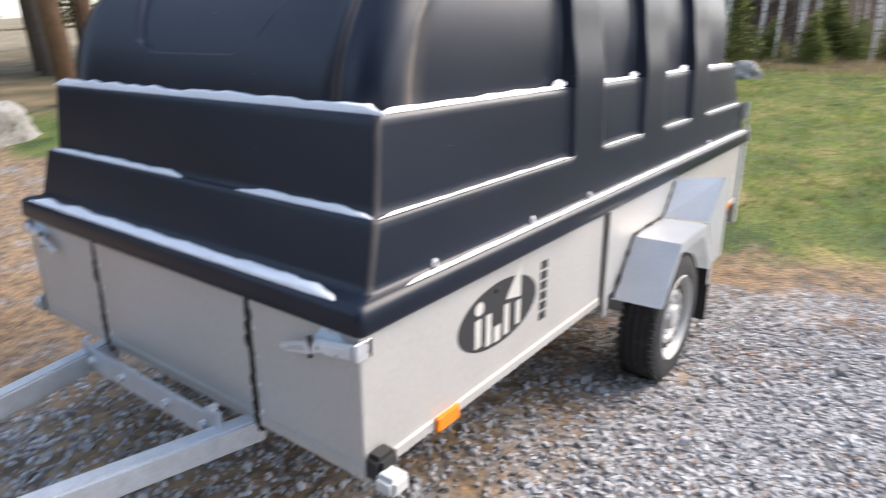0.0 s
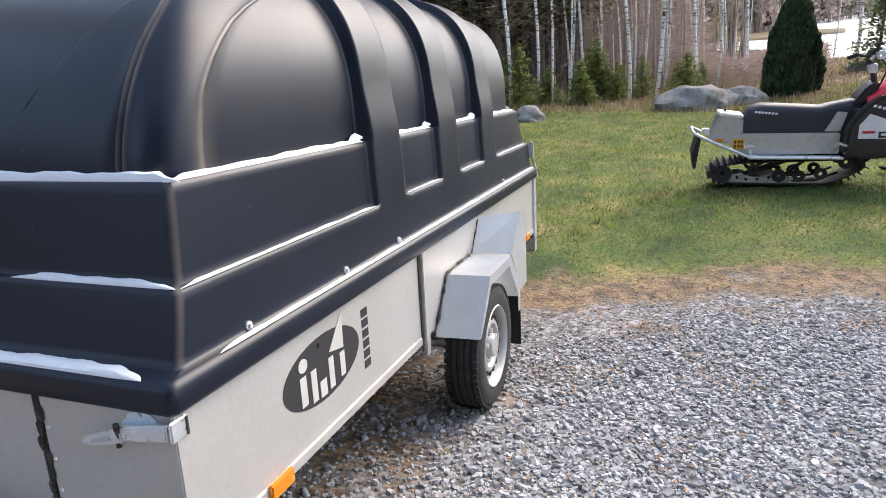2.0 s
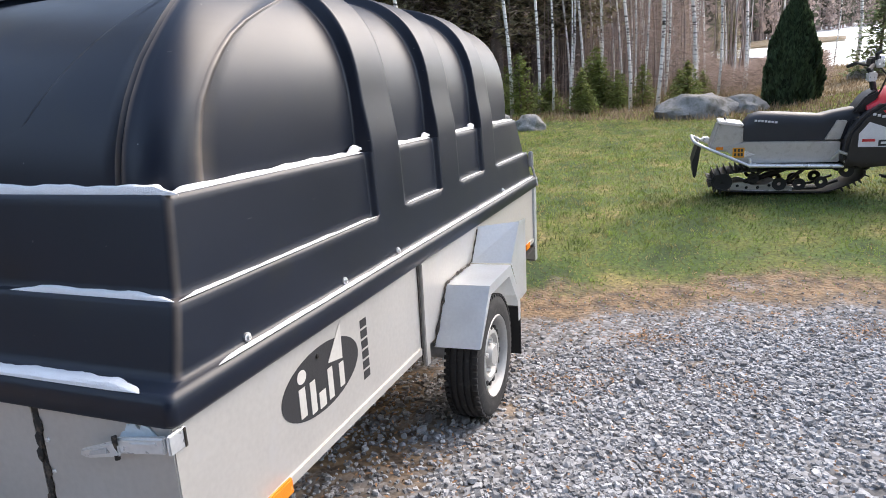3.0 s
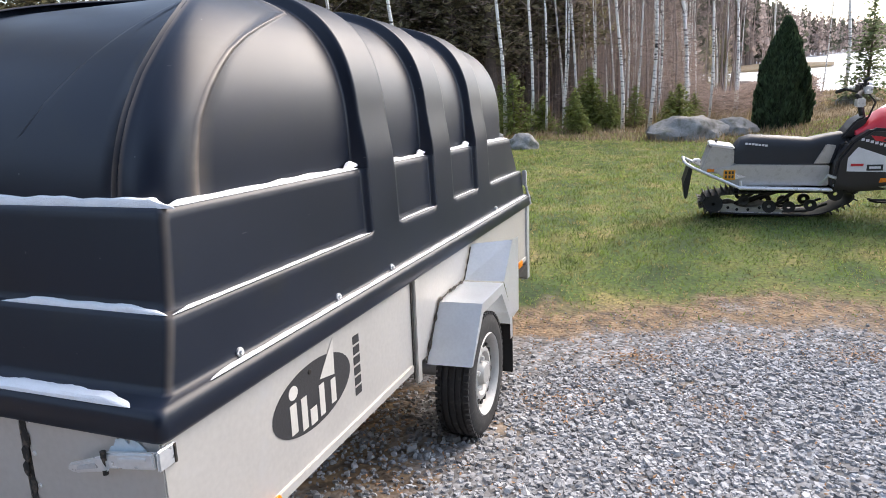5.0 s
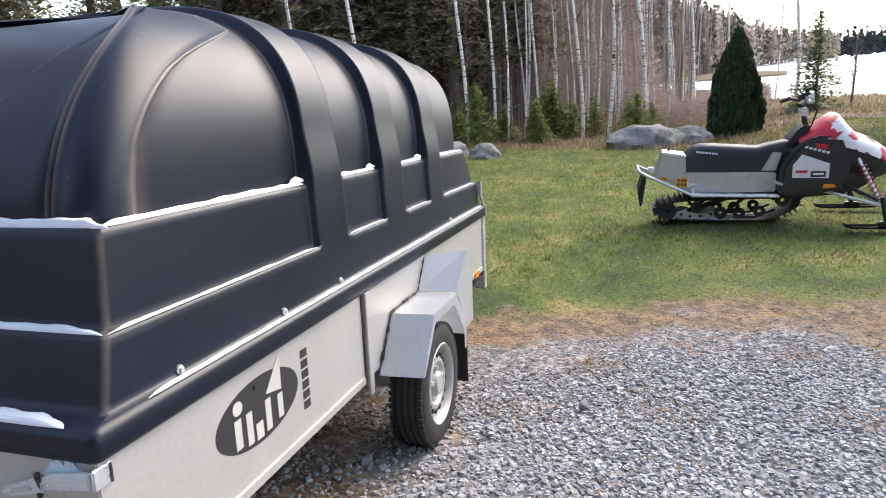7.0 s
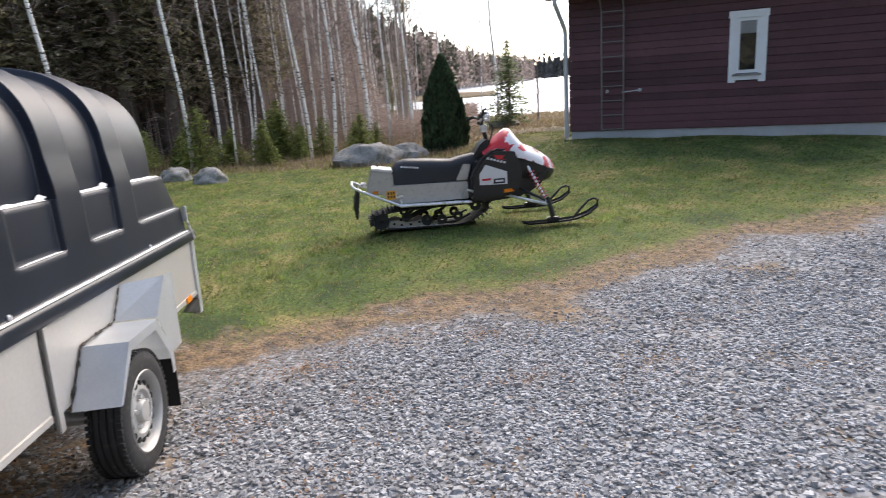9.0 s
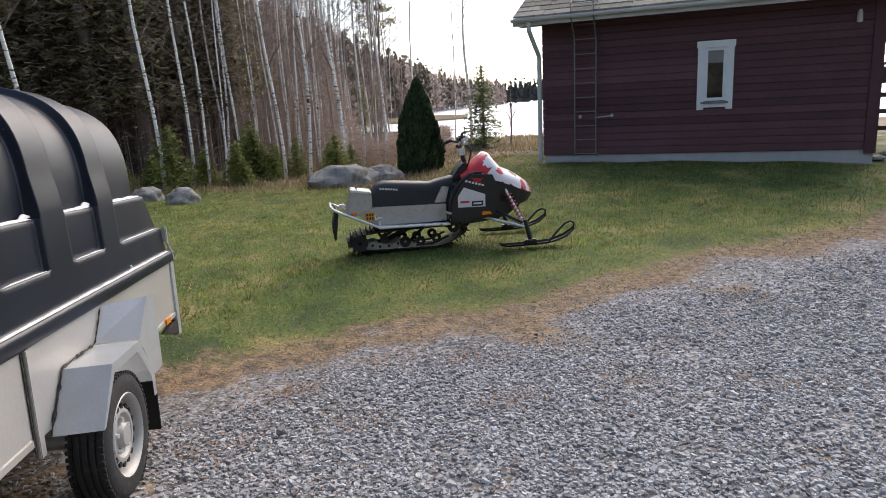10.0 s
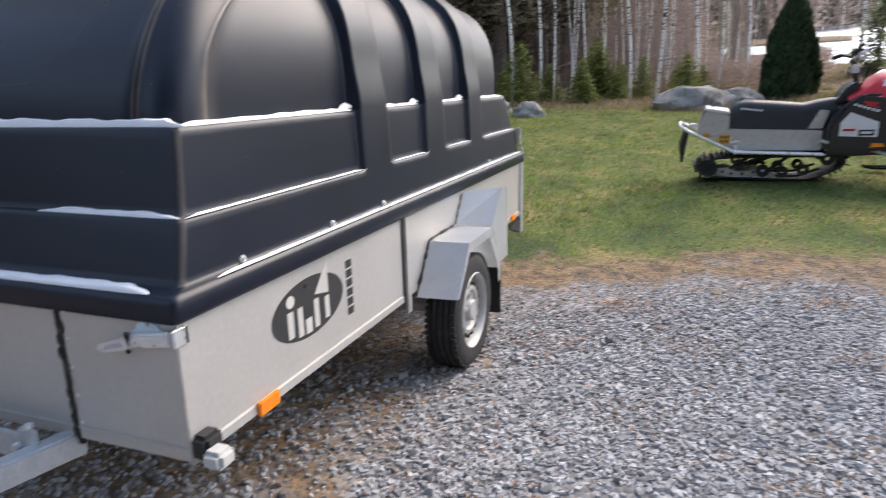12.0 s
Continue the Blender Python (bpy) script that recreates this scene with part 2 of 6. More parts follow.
M_HILLBRUSH = random_tint(material("far_bare_crowns", (0.34, 0.27, 0.24), rough=0.9, spread=0.3, scale=0.1, fine=2), 0.5, 1.5, True)
thin(M_HILLBRUSH, 0.4)
thin(M_HILLNEEDLE, 0.4)
M_ROCK = material("lichen_grey_boulder", (0.29, 0.28, 0.265), rough=0.9, spread=0.35, scale=3, fine=40, bump=0.7, dist=0.02, other=(0.13, 0.13, 0.1), other_at=(0.5, 0.7))
for leafy, share in ((M_NEEDLE, 0.62), (M_SAPLING, 0.5), (M_PINENEEDLE, 0.5), (M_GRASSBLADE, 0.5), (M_BRUSH, 0.4), (M_DRYGRASS, 0.5), (M_CEDAR, 0.3), (M_LITTER, 0.3)):
    thin(leafy, share)
turf = M_GRASSBLADE.node_tree
for kind, sign in (("BSDF_PRINCIPLED", 1.0), ("BSDF_TRANSLUCENT", -1.0)):
    upright = turf.nodes.new("ShaderNodeCombineXYZ")
    upright.inputs["Z"].default_value = sign
    for nd in turf.nodes:
        if nd.type == kind:
            turf.links.new(upright.outputs["Vector"], nd.inputs["Normal"])
M_LAKE = material("frozen_lake_ice", (0.72, 0.75, 0.79), rough=0.35, spread=0.05, scale=0.02, fine=0.3, bump=0.0)
M_OPENWATER = material("open_dark_water", (0.10, 0.10, 0.10), rough=0.12, spread=0.1, scale=0.05, fine=2, bump=0.05)
M_FARFOREST = random_tint(material("far_forest", (0.06, 0.062, 0.06), rough=1, spread=0.3, scale=0.05, fine=1), 0.6, 1.4, True)

M_SEAT = material("black_vinyl_seat", (0.022, 0.024, 0.03), rough=0.5, spread=0.2, scale=10, fine=200, bump=0.1)
M_ALU = material("brushed_aluminium_tunnel", (0.5, 0.5, 0.49), rough=0.4, metal=0.6, spread=0.12, scale=8, other=(0.36, 0.35, 0.33), other_at=(0.55, 0.8))
M_TUBE = material("silver_bumper_tube", (0.75, 0.76, 0.78), rough=0.3, metal=0.5)
M_BODY = material("black_body_plastic", (0.018, 0.018, 0.02), rough=0.4, spread=0.2)
M_RED = material("red_hood_wrap", (0.55, 0.02, 0.03), rough=0.35, spread=0.1)
M_HOODWHITE = material("white_hood_wrap", (0.72, 0.70, 0.72), rough=0.35, spread=0.08)
M_SPRING = material("red_coil_spring", (0.4, 0.03, 0.05), rough=0.4)
M_PLATE = material("orange_number_plate", (0.8, 0.36, 0.03), rough=0.5, spread=0.05)


# ---------------------------------------------------------------- mesh helpers
def link(name, bm, mat, parent=None, label="", smooth=True, sharp=35):
    me = bpy.data.meshes.new(name)
    bm.normal_update()
    bm.to_mesh(me)
    bm.free()
    if smooth:
        me.polygons.foreach_set("use_smooth", [True] * len(me.polygons))
        me.set_sharp_from_angle(angle=radians(sharp))
    if mat:
        me.materials.append(mat)
    ob = new(name, me)
    if parent:
        ob.parent = parent
    if label:
        tagged(ob, label)
    return ob


def part(name, bm, mat, parent, label="", smooth=True, sharp=35):
    return link(name, bm, mat, parent, label, smooth, sharp)


def thing(name, m, label, category, group="", kind=""):
    ob = new(name)
    ob.matrix_world = m
    ob.empty_display_size = 0.1
    return tagged(ob, label, category, group, kind)


def block(x0, x1, y0, y1, z0, z1, bevel=0.004, bm=None):
    """A box with bevelled edges."""
    own = bmesh.new()
    bmesh.ops.create_cube(own, size=1, matrix=Matrix.LocRotScale(((x0 + x1) / 2, (y0 + y1) / 2, (z0 + z1) / 2), None, (abs(x1 - x0), abs(y1 - y0), abs(z1 - z0))))
    if bevel:
        bmesh.ops.bevel(own, geom=own.edges[:], offset=min(bevel, 0.45 * min(abs(x1 - x0), abs(y1 - y0), abs(z1 - z0))), segments=2, affect="EDGES")
    return merge(bm, own)


def merge(bm, own):
    if bm is None:
        return own
    me = bpy.data.meshes.new("tmp")
    own.to_mesh(me)
    own.free()
    bm.from_mesh(me)
    bpy.data.meshes.remove(me)
    return bm


def tube(points, radii, sides=8, bm=None, close=True):
    """A round bar along points."""
    bm = bm or bmesh.new()
    pts = [Vector(p) for p in points]
    if not hasattr(radii, "__len__"):
        radii = [radii] * len(pts)
    rings = []
    up = Vector((0.13, 0.31, 0.94)).normalized()
    for i, p in enumerate(pts):
        d = (pts[min(i + 1, len(pts) - 1)] - pts[max(i - 1, 0)]).normalized()
        a = d.cross(up)
        if a.length < 0.05:
            a = d.cross(Vector((1, 0, 0)))
        a.normalize()
        b = d.cross(a)
        rings.append([bm.verts.new(p + radii[i] * (math.cos(k * math.tau / sides) * a + math.sin(k * math.tau / sides) * b)) for k in range(sides)])
    for r, s in zip(rings, rings[1:]):
        for k in range(sides):
            bm.faces.new((r[k], r[(k + 1) % sides], s[(k + 1) % sides], s[k]))
    if close:
        bm.faces.new(rings[0][::-1])
        bm.faces.new(rings[-1])
    return bm


def prism(outline, axis, a, b, bevel=0.004, bm=None):
    """An outline of 2D points extruded along axis 'x', 'y' or 'z' from a to b."""
    own = bmesh.new()
    put = {"x": lambda u, v, w: (w, u, v), "y": lambda u, v, w: (u, w, v), "z": lambda u, v, w: (u, v, w)}[axis]
    lo = [own.verts.new(put(u, v, a)) for u, v in outline]
    hi = [own.verts.new(put(u, v, b)) for u, v in outline]
    n = len(outline)
    own.faces.new(lo)
    own.faces.new(hi[::-1])
    for i in range(n):
        own.faces.new((lo[i], hi[i], hi[(i + 1) % n], lo[(i + 1) % n]))
    bmesh.ops.recalc_face_normals(own, faces=own.faces[:])
    if bevel:
        bmesh.ops.bevel(own, geom=own.edges[:], offset=bevel, segments=2, affect="EDGES")
    return merge(bm, own)


def lathe(profile, centre, axis="x", sides=32, bm=None):
    """A profile of (along, radius) turned round an axis."""
    bm = bm or bmesh.new()
    c = Vector(centre)
    rings = []
    for w, r in profile:
        ring = []
        for k in range(sides):
            u, v = r * math.cos(k * math.tau / sides), r * math.sin(k * math.tau / sides)
            ring.append(bm.verts.new(c + (Vector((w, u, v)) if axis == "x" else Vector((u, w, v)) if axis == "y" else Vector((u, v, w)))))
        rings.append(ring)
    for r, s in zip(rings, rings[1:]):
        for k in range(sides):
            bm.faces.new((r[k], r[(k + 1) % sides], s[(k + 1) % sides], s[k]))
    bmesh.ops.recalc_face_normals(bm, faces=bm.faces[:])
    return bm


def grid(rows):
    """A sheet through rows of points of one length."""
    bm = bmesh.new()
    v = [[bm.verts.new(p) for p in r] for r in rows]
    for r, s in zip(v, v[1:]):
        for i in range(len(r) - 1):
            bm.faces.new((r[i], r[i + 1], s[i + 1], s[i]))
    return bm


def stuff(name, verts, faces, mat, label, category, smooth=False):
    me = bpy.data.meshes.new(name)
    verts, faces = np.asarray(verts, dtype=np.float32), np.asarray(faces, dtype=np.int32)
    k = faces.shape[1]
    me.vertices.add(len(verts))
    me.vertices.foreach_set("co", verts.ravel())
    me.loops.add(faces.size)
    me.loops.foreach_set("vertex_index", faces.ravel())
    me.polygons.add(len(faces))
    me.polygons.foreach_set("loop_start", np.arange(0, faces.size, k))
    me.polygons.foreach_set("use_smooth", [smooth] * len(faces))
    me.update(calc_edges=True)
    me.materials.append(mat)
    return tagged(new(name, me), label, category, kind="stuff")


def smooth_step(a, b, v):
    t = min(1.0, max(0.0, (v - a) / (b - a)))
    return t * t * (3 - 2 * t)


# ---------------------------------------------------------------- ground
def steps(a, b, v):
    t = np.clip((v - a) / (b - a), 0, 1)
    return t * t * (3 - 2 * t)


def edge_y(x):
    """Where the gravel ends and the lawn begins."""
    return 3.3 + 0.30 * np.clip(x, -3, 1.0) + 0.37 * np.clip(x - 1.0, 0, 40) + 0.12 * np.sin(x * 1.7) + 0.07 * np.sin(x * 4.1 + 1)


LAKE_Z = -1.25


def height(x, y):
    x, y = np.asarray(x, float), np.asarray(y, float)
    drive = -0.018 - 0.055 * np.clip(y, -6, 3.2) + 0.010 * np.clip(x, -5, 6)
    lawn = -0.06 + 0.28 * steps(1.5, 5.2, x) * steps(6.5, 11.0, y) - 0.10 * steps(12, 16, y) * (1 - steps(2, 6, x)) - 0.35 * steps(15, 24, y) - 1.6 * steps(24, 52, y)
    w = steps(-0.6, 2.2, y - edge_y(x))
    z = drive * (1 - w) + lawn * w
    far = steps(60, 75, np.hypot(x, y))
    z = z * (1 - far) + far * (LAKE_Z - 0.6)
    return z + 0.012 * np.sin(x * 2.3 + y) * np.sin(y * 1.9 - x * 0.7) * (1 + w)


def ground():
    xs = np.concatenate([-np.geomspace(900, 9, 26), np.arange(-8.5, 15, 0.2), np.geomspace(15.5, 900, 26)])
    ys = np.concatenate([-np.geomspace(900, 6, 20), np.arange(-5.8, 16, 0.2), np.geomspace(16.3, 900, 40)])
    X, Y = np.meshgrid(xs, ys)
    Z = height(X, Y)
    nx, ny = len(xs), len(ys)
    idx = np.arange(nx * ny).reshape(ny, nx)
    f = np.stack([idx[:-1, :-1], idx[:-1, 1:], idx[1:, 1:], idx[1:, :-1]], -1).reshape(-1, 4)
    m = bpy.data.materials.new("gravel_and_lawn")
    m.use_nodes = True
    nt = m.node_tree
    b = nt.nodes["Principled BSDF"]
    b.inputs["Roughness"].default_value = 0.9
    co = nt.nodes.new("ShaderNodeTexCoord")
    at = nt.nodes.new("ShaderNodeAttribute")
    at.attribute_name = "lawn"

    def noise_at(scale, detail=6.0):
        n = node(nt, "ShaderNodeTexNoise", Scale=scale, Detail=detail)
        nt.links.new(co.outputs["Object"], n.inputs["Vector"])
        return n.outputs["Fac"]

    def ramp_of(fac, stops):
        r = nt.nodes.new("ShaderNodeValToRGB")
        while len(r.color_ramp.elements) < len(stops):
            r.color_ramp.elements.new(0.5)
        for e, (p, c) in zip(r.color_ramp.elements, stops):
            e.position, e.color = p, (*c, 1)
        nt.links.new(fac, r.inputs["Fac"])
        return r.outputs["Color"]

    def mixed(fac, a, c):
        x = nt.nodes.new("ShaderNodeMix")
        x.data_type = "RGBA"
        nt.links.new(fac, x.inputs["Factor"])
        nt.links.new(a, x.inputs["A"])
        nt.links.new(c, x.inputs["B"])
        return x.outputs["Result"]

    vor = node(nt, "ShaderNodeTexVoronoi", Scale=38.0)
    nt.links.new(co.outputs["Object"], vor.inputs["Vector"])
    sep = nt.nodes.new("ShaderNodeSeparateColor")
    nt.links.new(vor.outputs["Color"], sep.inputs["Color"])
    gravel = ramp_of(sep.outputs["Red"], [(0.0, (0.08, 0.077, 0.075)), (0.5, (0.20, 0.198, 0.20)), (1.0, (0.40, 0.405, 0.42))])
    litter = ramp_of(noise_at(14), [(0.35, (0.10, 0.072, 0.05)), (0.65, (0.31, 0.21, 0.12))])
    patch = nt.nodes.new("ShaderNodeMapRange")
    patch.inputs["From Min"].default_value, patch.inputs["From Max"].default_value = 0.56, 0.68
    nt.links.new(noise_at(1.3, 8.0), patch.inputs["Value"])
    gravel = mixed(patch.outputs["Result"], gravel, litter)
    green = ramp_of(noise_at(1.5, 10.0), [(0.34, (0.028, 0.060, 0.009)), (0.46, (0.065, 0.112, 0.018)), (0.57, (0.13, 0.15, 0.034)), (0.68, (0.27, 0.225, 0.088))])
    fine = ramp_of(noise_at(34, 7.0), [(0.3, (0.34, 0.36, 0.34)), (0.7, (1.62, 1.52, 1.42))])
    mult = nt.nodes.new("ShaderNodeMix")
    mult.data_type, mult.blend_type = "RGBA", "MULTIPLY"
    mult.inputs["Factor"].default_value = 1
    nt.links.new(green, mult.inputs["A"])
    nt.links.new(fine, mult.inputs["B"])
    sep2 = nt.nodes.new("ShaderNodeSeparateColor")
    nt.links.new(at.outputs["Color"], sep2.inputs["Color"])
    wob = nt.nodes.new("ShaderNodeMath")
    wob.operation = "MULTIPLY_ADD"
    wob.inputs[1].default_value, wob.inputs[2].default_value = 1.3, -0.65
    nt.links.new(noise_at(3.0, 8.0), wob.inputs[0])

    def soft(channel, lo, hi):
        a = nt.nodes.new("ShaderNodeMath")
        nt.links.new(sep2.outputs[channel], a.inputs[0])
        nt.links.new(wob.outputs[0], a.inputs[1])
        r = nt.nodes.new("ShaderNodeMapRange")
        r.inputs["From Min"].default_value, r.inputs["From Max"].default_value = lo, hi
        nt.links.new(a.outputs[0], r.inputs["Value"])
        return r.outputs["Result"]

    c = mixed(soft("Green", 0.40, 0.72), gravel, litter)
    lawn_fac = soft("Red", 0.4, 0.75)
    c = mixed(lawn_fac, c, mult.outputs["Result"])
    wild = ramp_of(noise_at(0.8, 8.0), [(0.3, (0.07, 0.065, 0.03)), (0.55, (0.2, 0.15, 0.08)), (0.75, (0.3, 0.22, 0.12))])
    c = mixed(soft("Blue", 0.4, 0.6), c, wild)
    nt.links.new(c, b.inputs["Base Color"])
    bp = node(nt, "ShaderNodeBump", Strength=0.8, Distance=0.008)
    inv = nt.nodes.new("ShaderNodeMapRange")
    inv.inputs["To Min"].default_value, inv.inputs["To Max"].default_value = 0.8, 0.12
    nt.links.new(lawn_fac, inv.inputs["Value"])
    nt.links.new(inv.outputs["Result"], bp.inputs["Strength"])
    bp.invert = True
    nt.links.new(vor.outputs["Distance"], bp.inputs["Height"])
    nt.links.new(bp.outputs["Normal"], b.inputs["Normal"])
    me = bpy.data.meshes.new("ground")
    me.vertices.add(nx * ny)
    me.vertices.foreach_set("co", np.stack([X, Y, Z], -1).astype(np.float32).ravel())
    me.loops.add(f.size)
    me.loops.foreach_set("vertex_index", f.ravel().astype(np.int32))
    me.polygons.add(len(f))
    me.polygons.foreach_set("loop_start", np.arange(0, f.size, 4))
    me.polygons.foreach_set("use_smooth", [True] * len(f))
    me.update(calc_edges=True)
    past = Y - edge_y(X)
    lawn = steps(-0.4, 0.6, past)
    brown = np.maximum(steps(-0.85, -0.15, past) * 0.86, 0.62 * steps(-1.6, -3.0, X) * (1 - steps(4, 6, Y)))
    brown = np.maximum(brown, 0.72 * steps(1.0, -0.4, X) * steps(3.6, 1.6, Y))
    wild = steps(11.6, 12.9, Y + 0.25 * np.clip(X, -4, 3) - 2.5 * steps(3, 8, X)) + steps(-4.0, -6.0, X) * steps(3, 5, Y)
    col = np.stack([lawn, brown, np.clip(wild, 0, 1), np.ones_like(lawn)], -1)
    me.color_attributes.new("lawn", "FLOAT_COLOR", "POINT").data.foreach_set("color", col.astype(np.float32).ravel())
    me.materials.append(m)
    tagged(new("ground", me), "grey gravel driveway meeting a mown autumn lawn", "ground", kind="structure")


ground()


# ---------------------------------------------------------------- trailer
W = 1.62  # width of the box
LEN = 3.32
ZB, ZT = 0.45, 0.82  # bottom and top of the side sheets
trailer = thing("trailer", LEVEL.copy(), "light grey steel box trailer with a black plastic cover on gravel", "trailer")


def sheet_box():
    # the two long sides
    for x0, x1 in ((-0.012, 0.0), (-W, -W + 0.012)):
        part("side_panel", block(x0, x1, 0.03, LEN, ZB + 0.01, ZT, 0.002), M_STEEL, trailer)
    for x0, x1 in ((-0.03, 0.006), (-W - 0.006, -W + 0.03)):
        part("bottom_flange", block(x0, x1, 0.10, 1.29, ZB + 0.002, ZB + 0.034, 0.003), M_STEEL, trailer)
        part("bottom_flange", block(x0, x1, 2.2, LEN - 0.03, ZB + 0.002, ZB + 0.034, 0.003), M_STEEL, trailer)
    # front in three sheets with gaps filled with sealant
    for x0, x1 in ((-0.383, 0.0), (-1.165, -0.397), (-W, -1.178)):
        part("front_panel", block(x0 + 0.002, x1 - 0.002, 0.0, 0.014, ZB, ZT, 0.003), M_STEEL, trailer, "grey zinc front sheet")
        part("front_hem", block(x0 + 0.006, x1 - 0.006, -0.006, 0.0, ZB + 0.035, ZB + 0.041, 0.002), M_STEEL, trailer)
    for x in (-0.39, -1.1715):
        bm = block(x - 0.012, x + 0.012, 0.001, 0.012, ZB - 0.02, ZT, 0.002)
        rng = random.Random(int(-x * 100))
        for k in range(9):
            z = ZB + 0.02 + 0.038 * k
            own = bmesh.new()
            bmesh.ops.create_icosphere(own, subdivisions=1, radius=0.012 + 0.006 * rng.random(), matrix=Matrix.Translation((x + rng.uniform(-0.008, 0.008), -0.002, z)) @ Matrix.Diagonal((0.9, 0.35, 1.7, 1)))
            merge(bm, own)
        part("front_seam", bm, M_DIRT, trailer, "black sealant along the seam")
        for k in range(5):
            part("rivet", lathe([(0.0, 0.006), (-0.003, 0.005), (-0.004, 0.0005)], (x + 0.024, -0.0, ZB + 0.05 + 0.08 * k), "y", 8), M_CHROME, trailer)
    part("corner_edge", block(-0.006, 0.003, -0.003, 0.034, ZB - 0.01, ZT, 0.003), M_STEEL, trailer)
    part("corner_edge", block(-W - 0.003, -W + 0.006, -0.003, 0.034, ZB - 0.01, ZT, 0.003), M_STEEL, trailer)
    # side seam posts in front of the wheels
    for s, x in ((1, 0.0), (-1, -W)):
        part("side_seam", block(x + s * 0.001, x + s * 0.005, 1.292, 1.308, ZB - 0.03, ZT, 0.001), M_DIRT, trailer, "black sealant along the seam")
        part("side_post", block(x + s * 0.001, x + s * 0.016, 1.309, 1.350, ZB - 0.055, ZT, 0.003), M_STEEL, trailer)
    # tailgate with its posts
    part("tailgate", block(-W + 0.03, -0.03, LEN + 0.001, LEN + 0.024, ZB - 0.02, ZT + 0.02, 0.004), M_STEEL, trailer)
    for x0, x1 in ((-0.035, 0.012), (-W - 0.012, -W + 0.035)):
        part("rear_post", block(x0, x1, LEN - 0.05, LEN + 0.02, 0.32, ZT + 0.05, 0.004), M_GALV, trailer)
        part("rear_lamp_bracket", prism([(LEN - 0.30, 0.40), (LEN - 0.052, 0.43), (LEN - 0.052, 0.33)], "x", x0, x1, 0.003), M_RUBBER, trailer)
    part("amber_reflector", block(0.007, 0.016, LEN - 0.30, LEN - 0.20, 0.452, 0.492, 0.003), M_AMBER, trailer, "amber side reflector")
    part("amber_reflector", block(0.004, 0.018, 0.258, 0.358, 0.444, 0.490, 0.004), M_AMBER, trailer, "amber side reflector")
    part("trailer_floor", block(-W + 0.012, -0.012, 0.014, LEN, ZB, ZB + 0.02, 0), M_PLINTH, trailer)
    for y in (0.5, 1.2, 2.3, 3.0):
        part("cross_member", block(-W + 0.22, -0.22, y, y + 0.05, ZB - 0.045, ZB, 0.003), M_GALV, trailer)
    part("axle", tube([(-W - 0.02, 1.735, 0.285), (0.02, 1.735, 0.285)], 0.035, 12), M_GALV, trailer)


sheet_box()


def drawbar():
    for s in (-1, 1):
        a = Vector((-W / 2 + s * 0.395, 0.03, ZB - 0.025))
        b = Vector((-W / 2 + s * 0.03, -1.40, ZB - 0.025))
        d = (b - a).normalized()
        n = Vector((-d.y, d.x, 0))
        bm = bmesh.new()
        v = [bm.verts.new(p + n * u * 0.027 + Vector((0, 0, w * 0.036))) for p in (a, b) for u, w in ((-1, -1), (1, -1), (1, 1), (-1, 1))]
        for f in ((0, 1, 2, 3), (7, 6, 5, 4), (0, 4, 5, 1), (1, 5, 6, 2), (2, 6, 7, 3), (3, 7, 4, 0)):
            bm.faces.new([v[i] for i in f])
        bmesh.ops.recalc_face_normals(bm, faces=bm.faces[:])
        bmesh.ops.bevel(bm, geom=bm.edges[:], offset=0.007, segments=2, affect="EDGES")
        part("drawbar_beam", bm, M_GALV, trailer, "galvanised steel drawbar beam")
        part("beam_bracket", block(a.x - s * 0.028, a.x - s * 0.09, -0.085, -0.07, ZB - 0.05, ZB + 0.055, 0.004), M_GALV, trailer)
        part("beam_bolt", lathe([(0.012, 0.001), (0.012, 0.012), (0.0, 0.012)], (a.x - s * 0.055, -0.075, ZB + 0.055), "z", 6), M_CHROME, trailer)
    part("cross_plate", block(-W / 2 - 0.335, -W / 2 + 0.335, -0.085, -0.075, ZB - 0.04, ZB + 0.04, 0.003), M_GALV, trailer, "galvanised cross plate with bolts")
    for s in (-0.3, -0.12, 0.12, 0.3):
        part("plate_bolt", lathe([(-0.014, 0.001), (-0.014, 0.012), (0.0, 0.012)], (-W / 2 + s, -0.085, ZB), "y", 6), M_CHROME, trailer)
    part("coupling", tube([(-W / 2, -1.45, ZB), (-W / 2, -1.75, ZB + 0.02), (-W / 2, -1.9, ZB)], [0.05, 0.045, 0.05], 12), M_GALV, trailer)
    part("jockey_leg", tube([(-W / 2, -1.3, ZB + 0.3), (-W / 2, -1.3, 0.08)], 0.024, 10), M_GALV, trailer)
    part("jockey_wheel", lathe([(-0.03, 0.02), (-0.03, 0.09), (0.03, 0.09), (0.03, 0.02)], (-W / 2, -1.3, 0.095), "x", 20), M_TYRE, trailer)


drawbar()


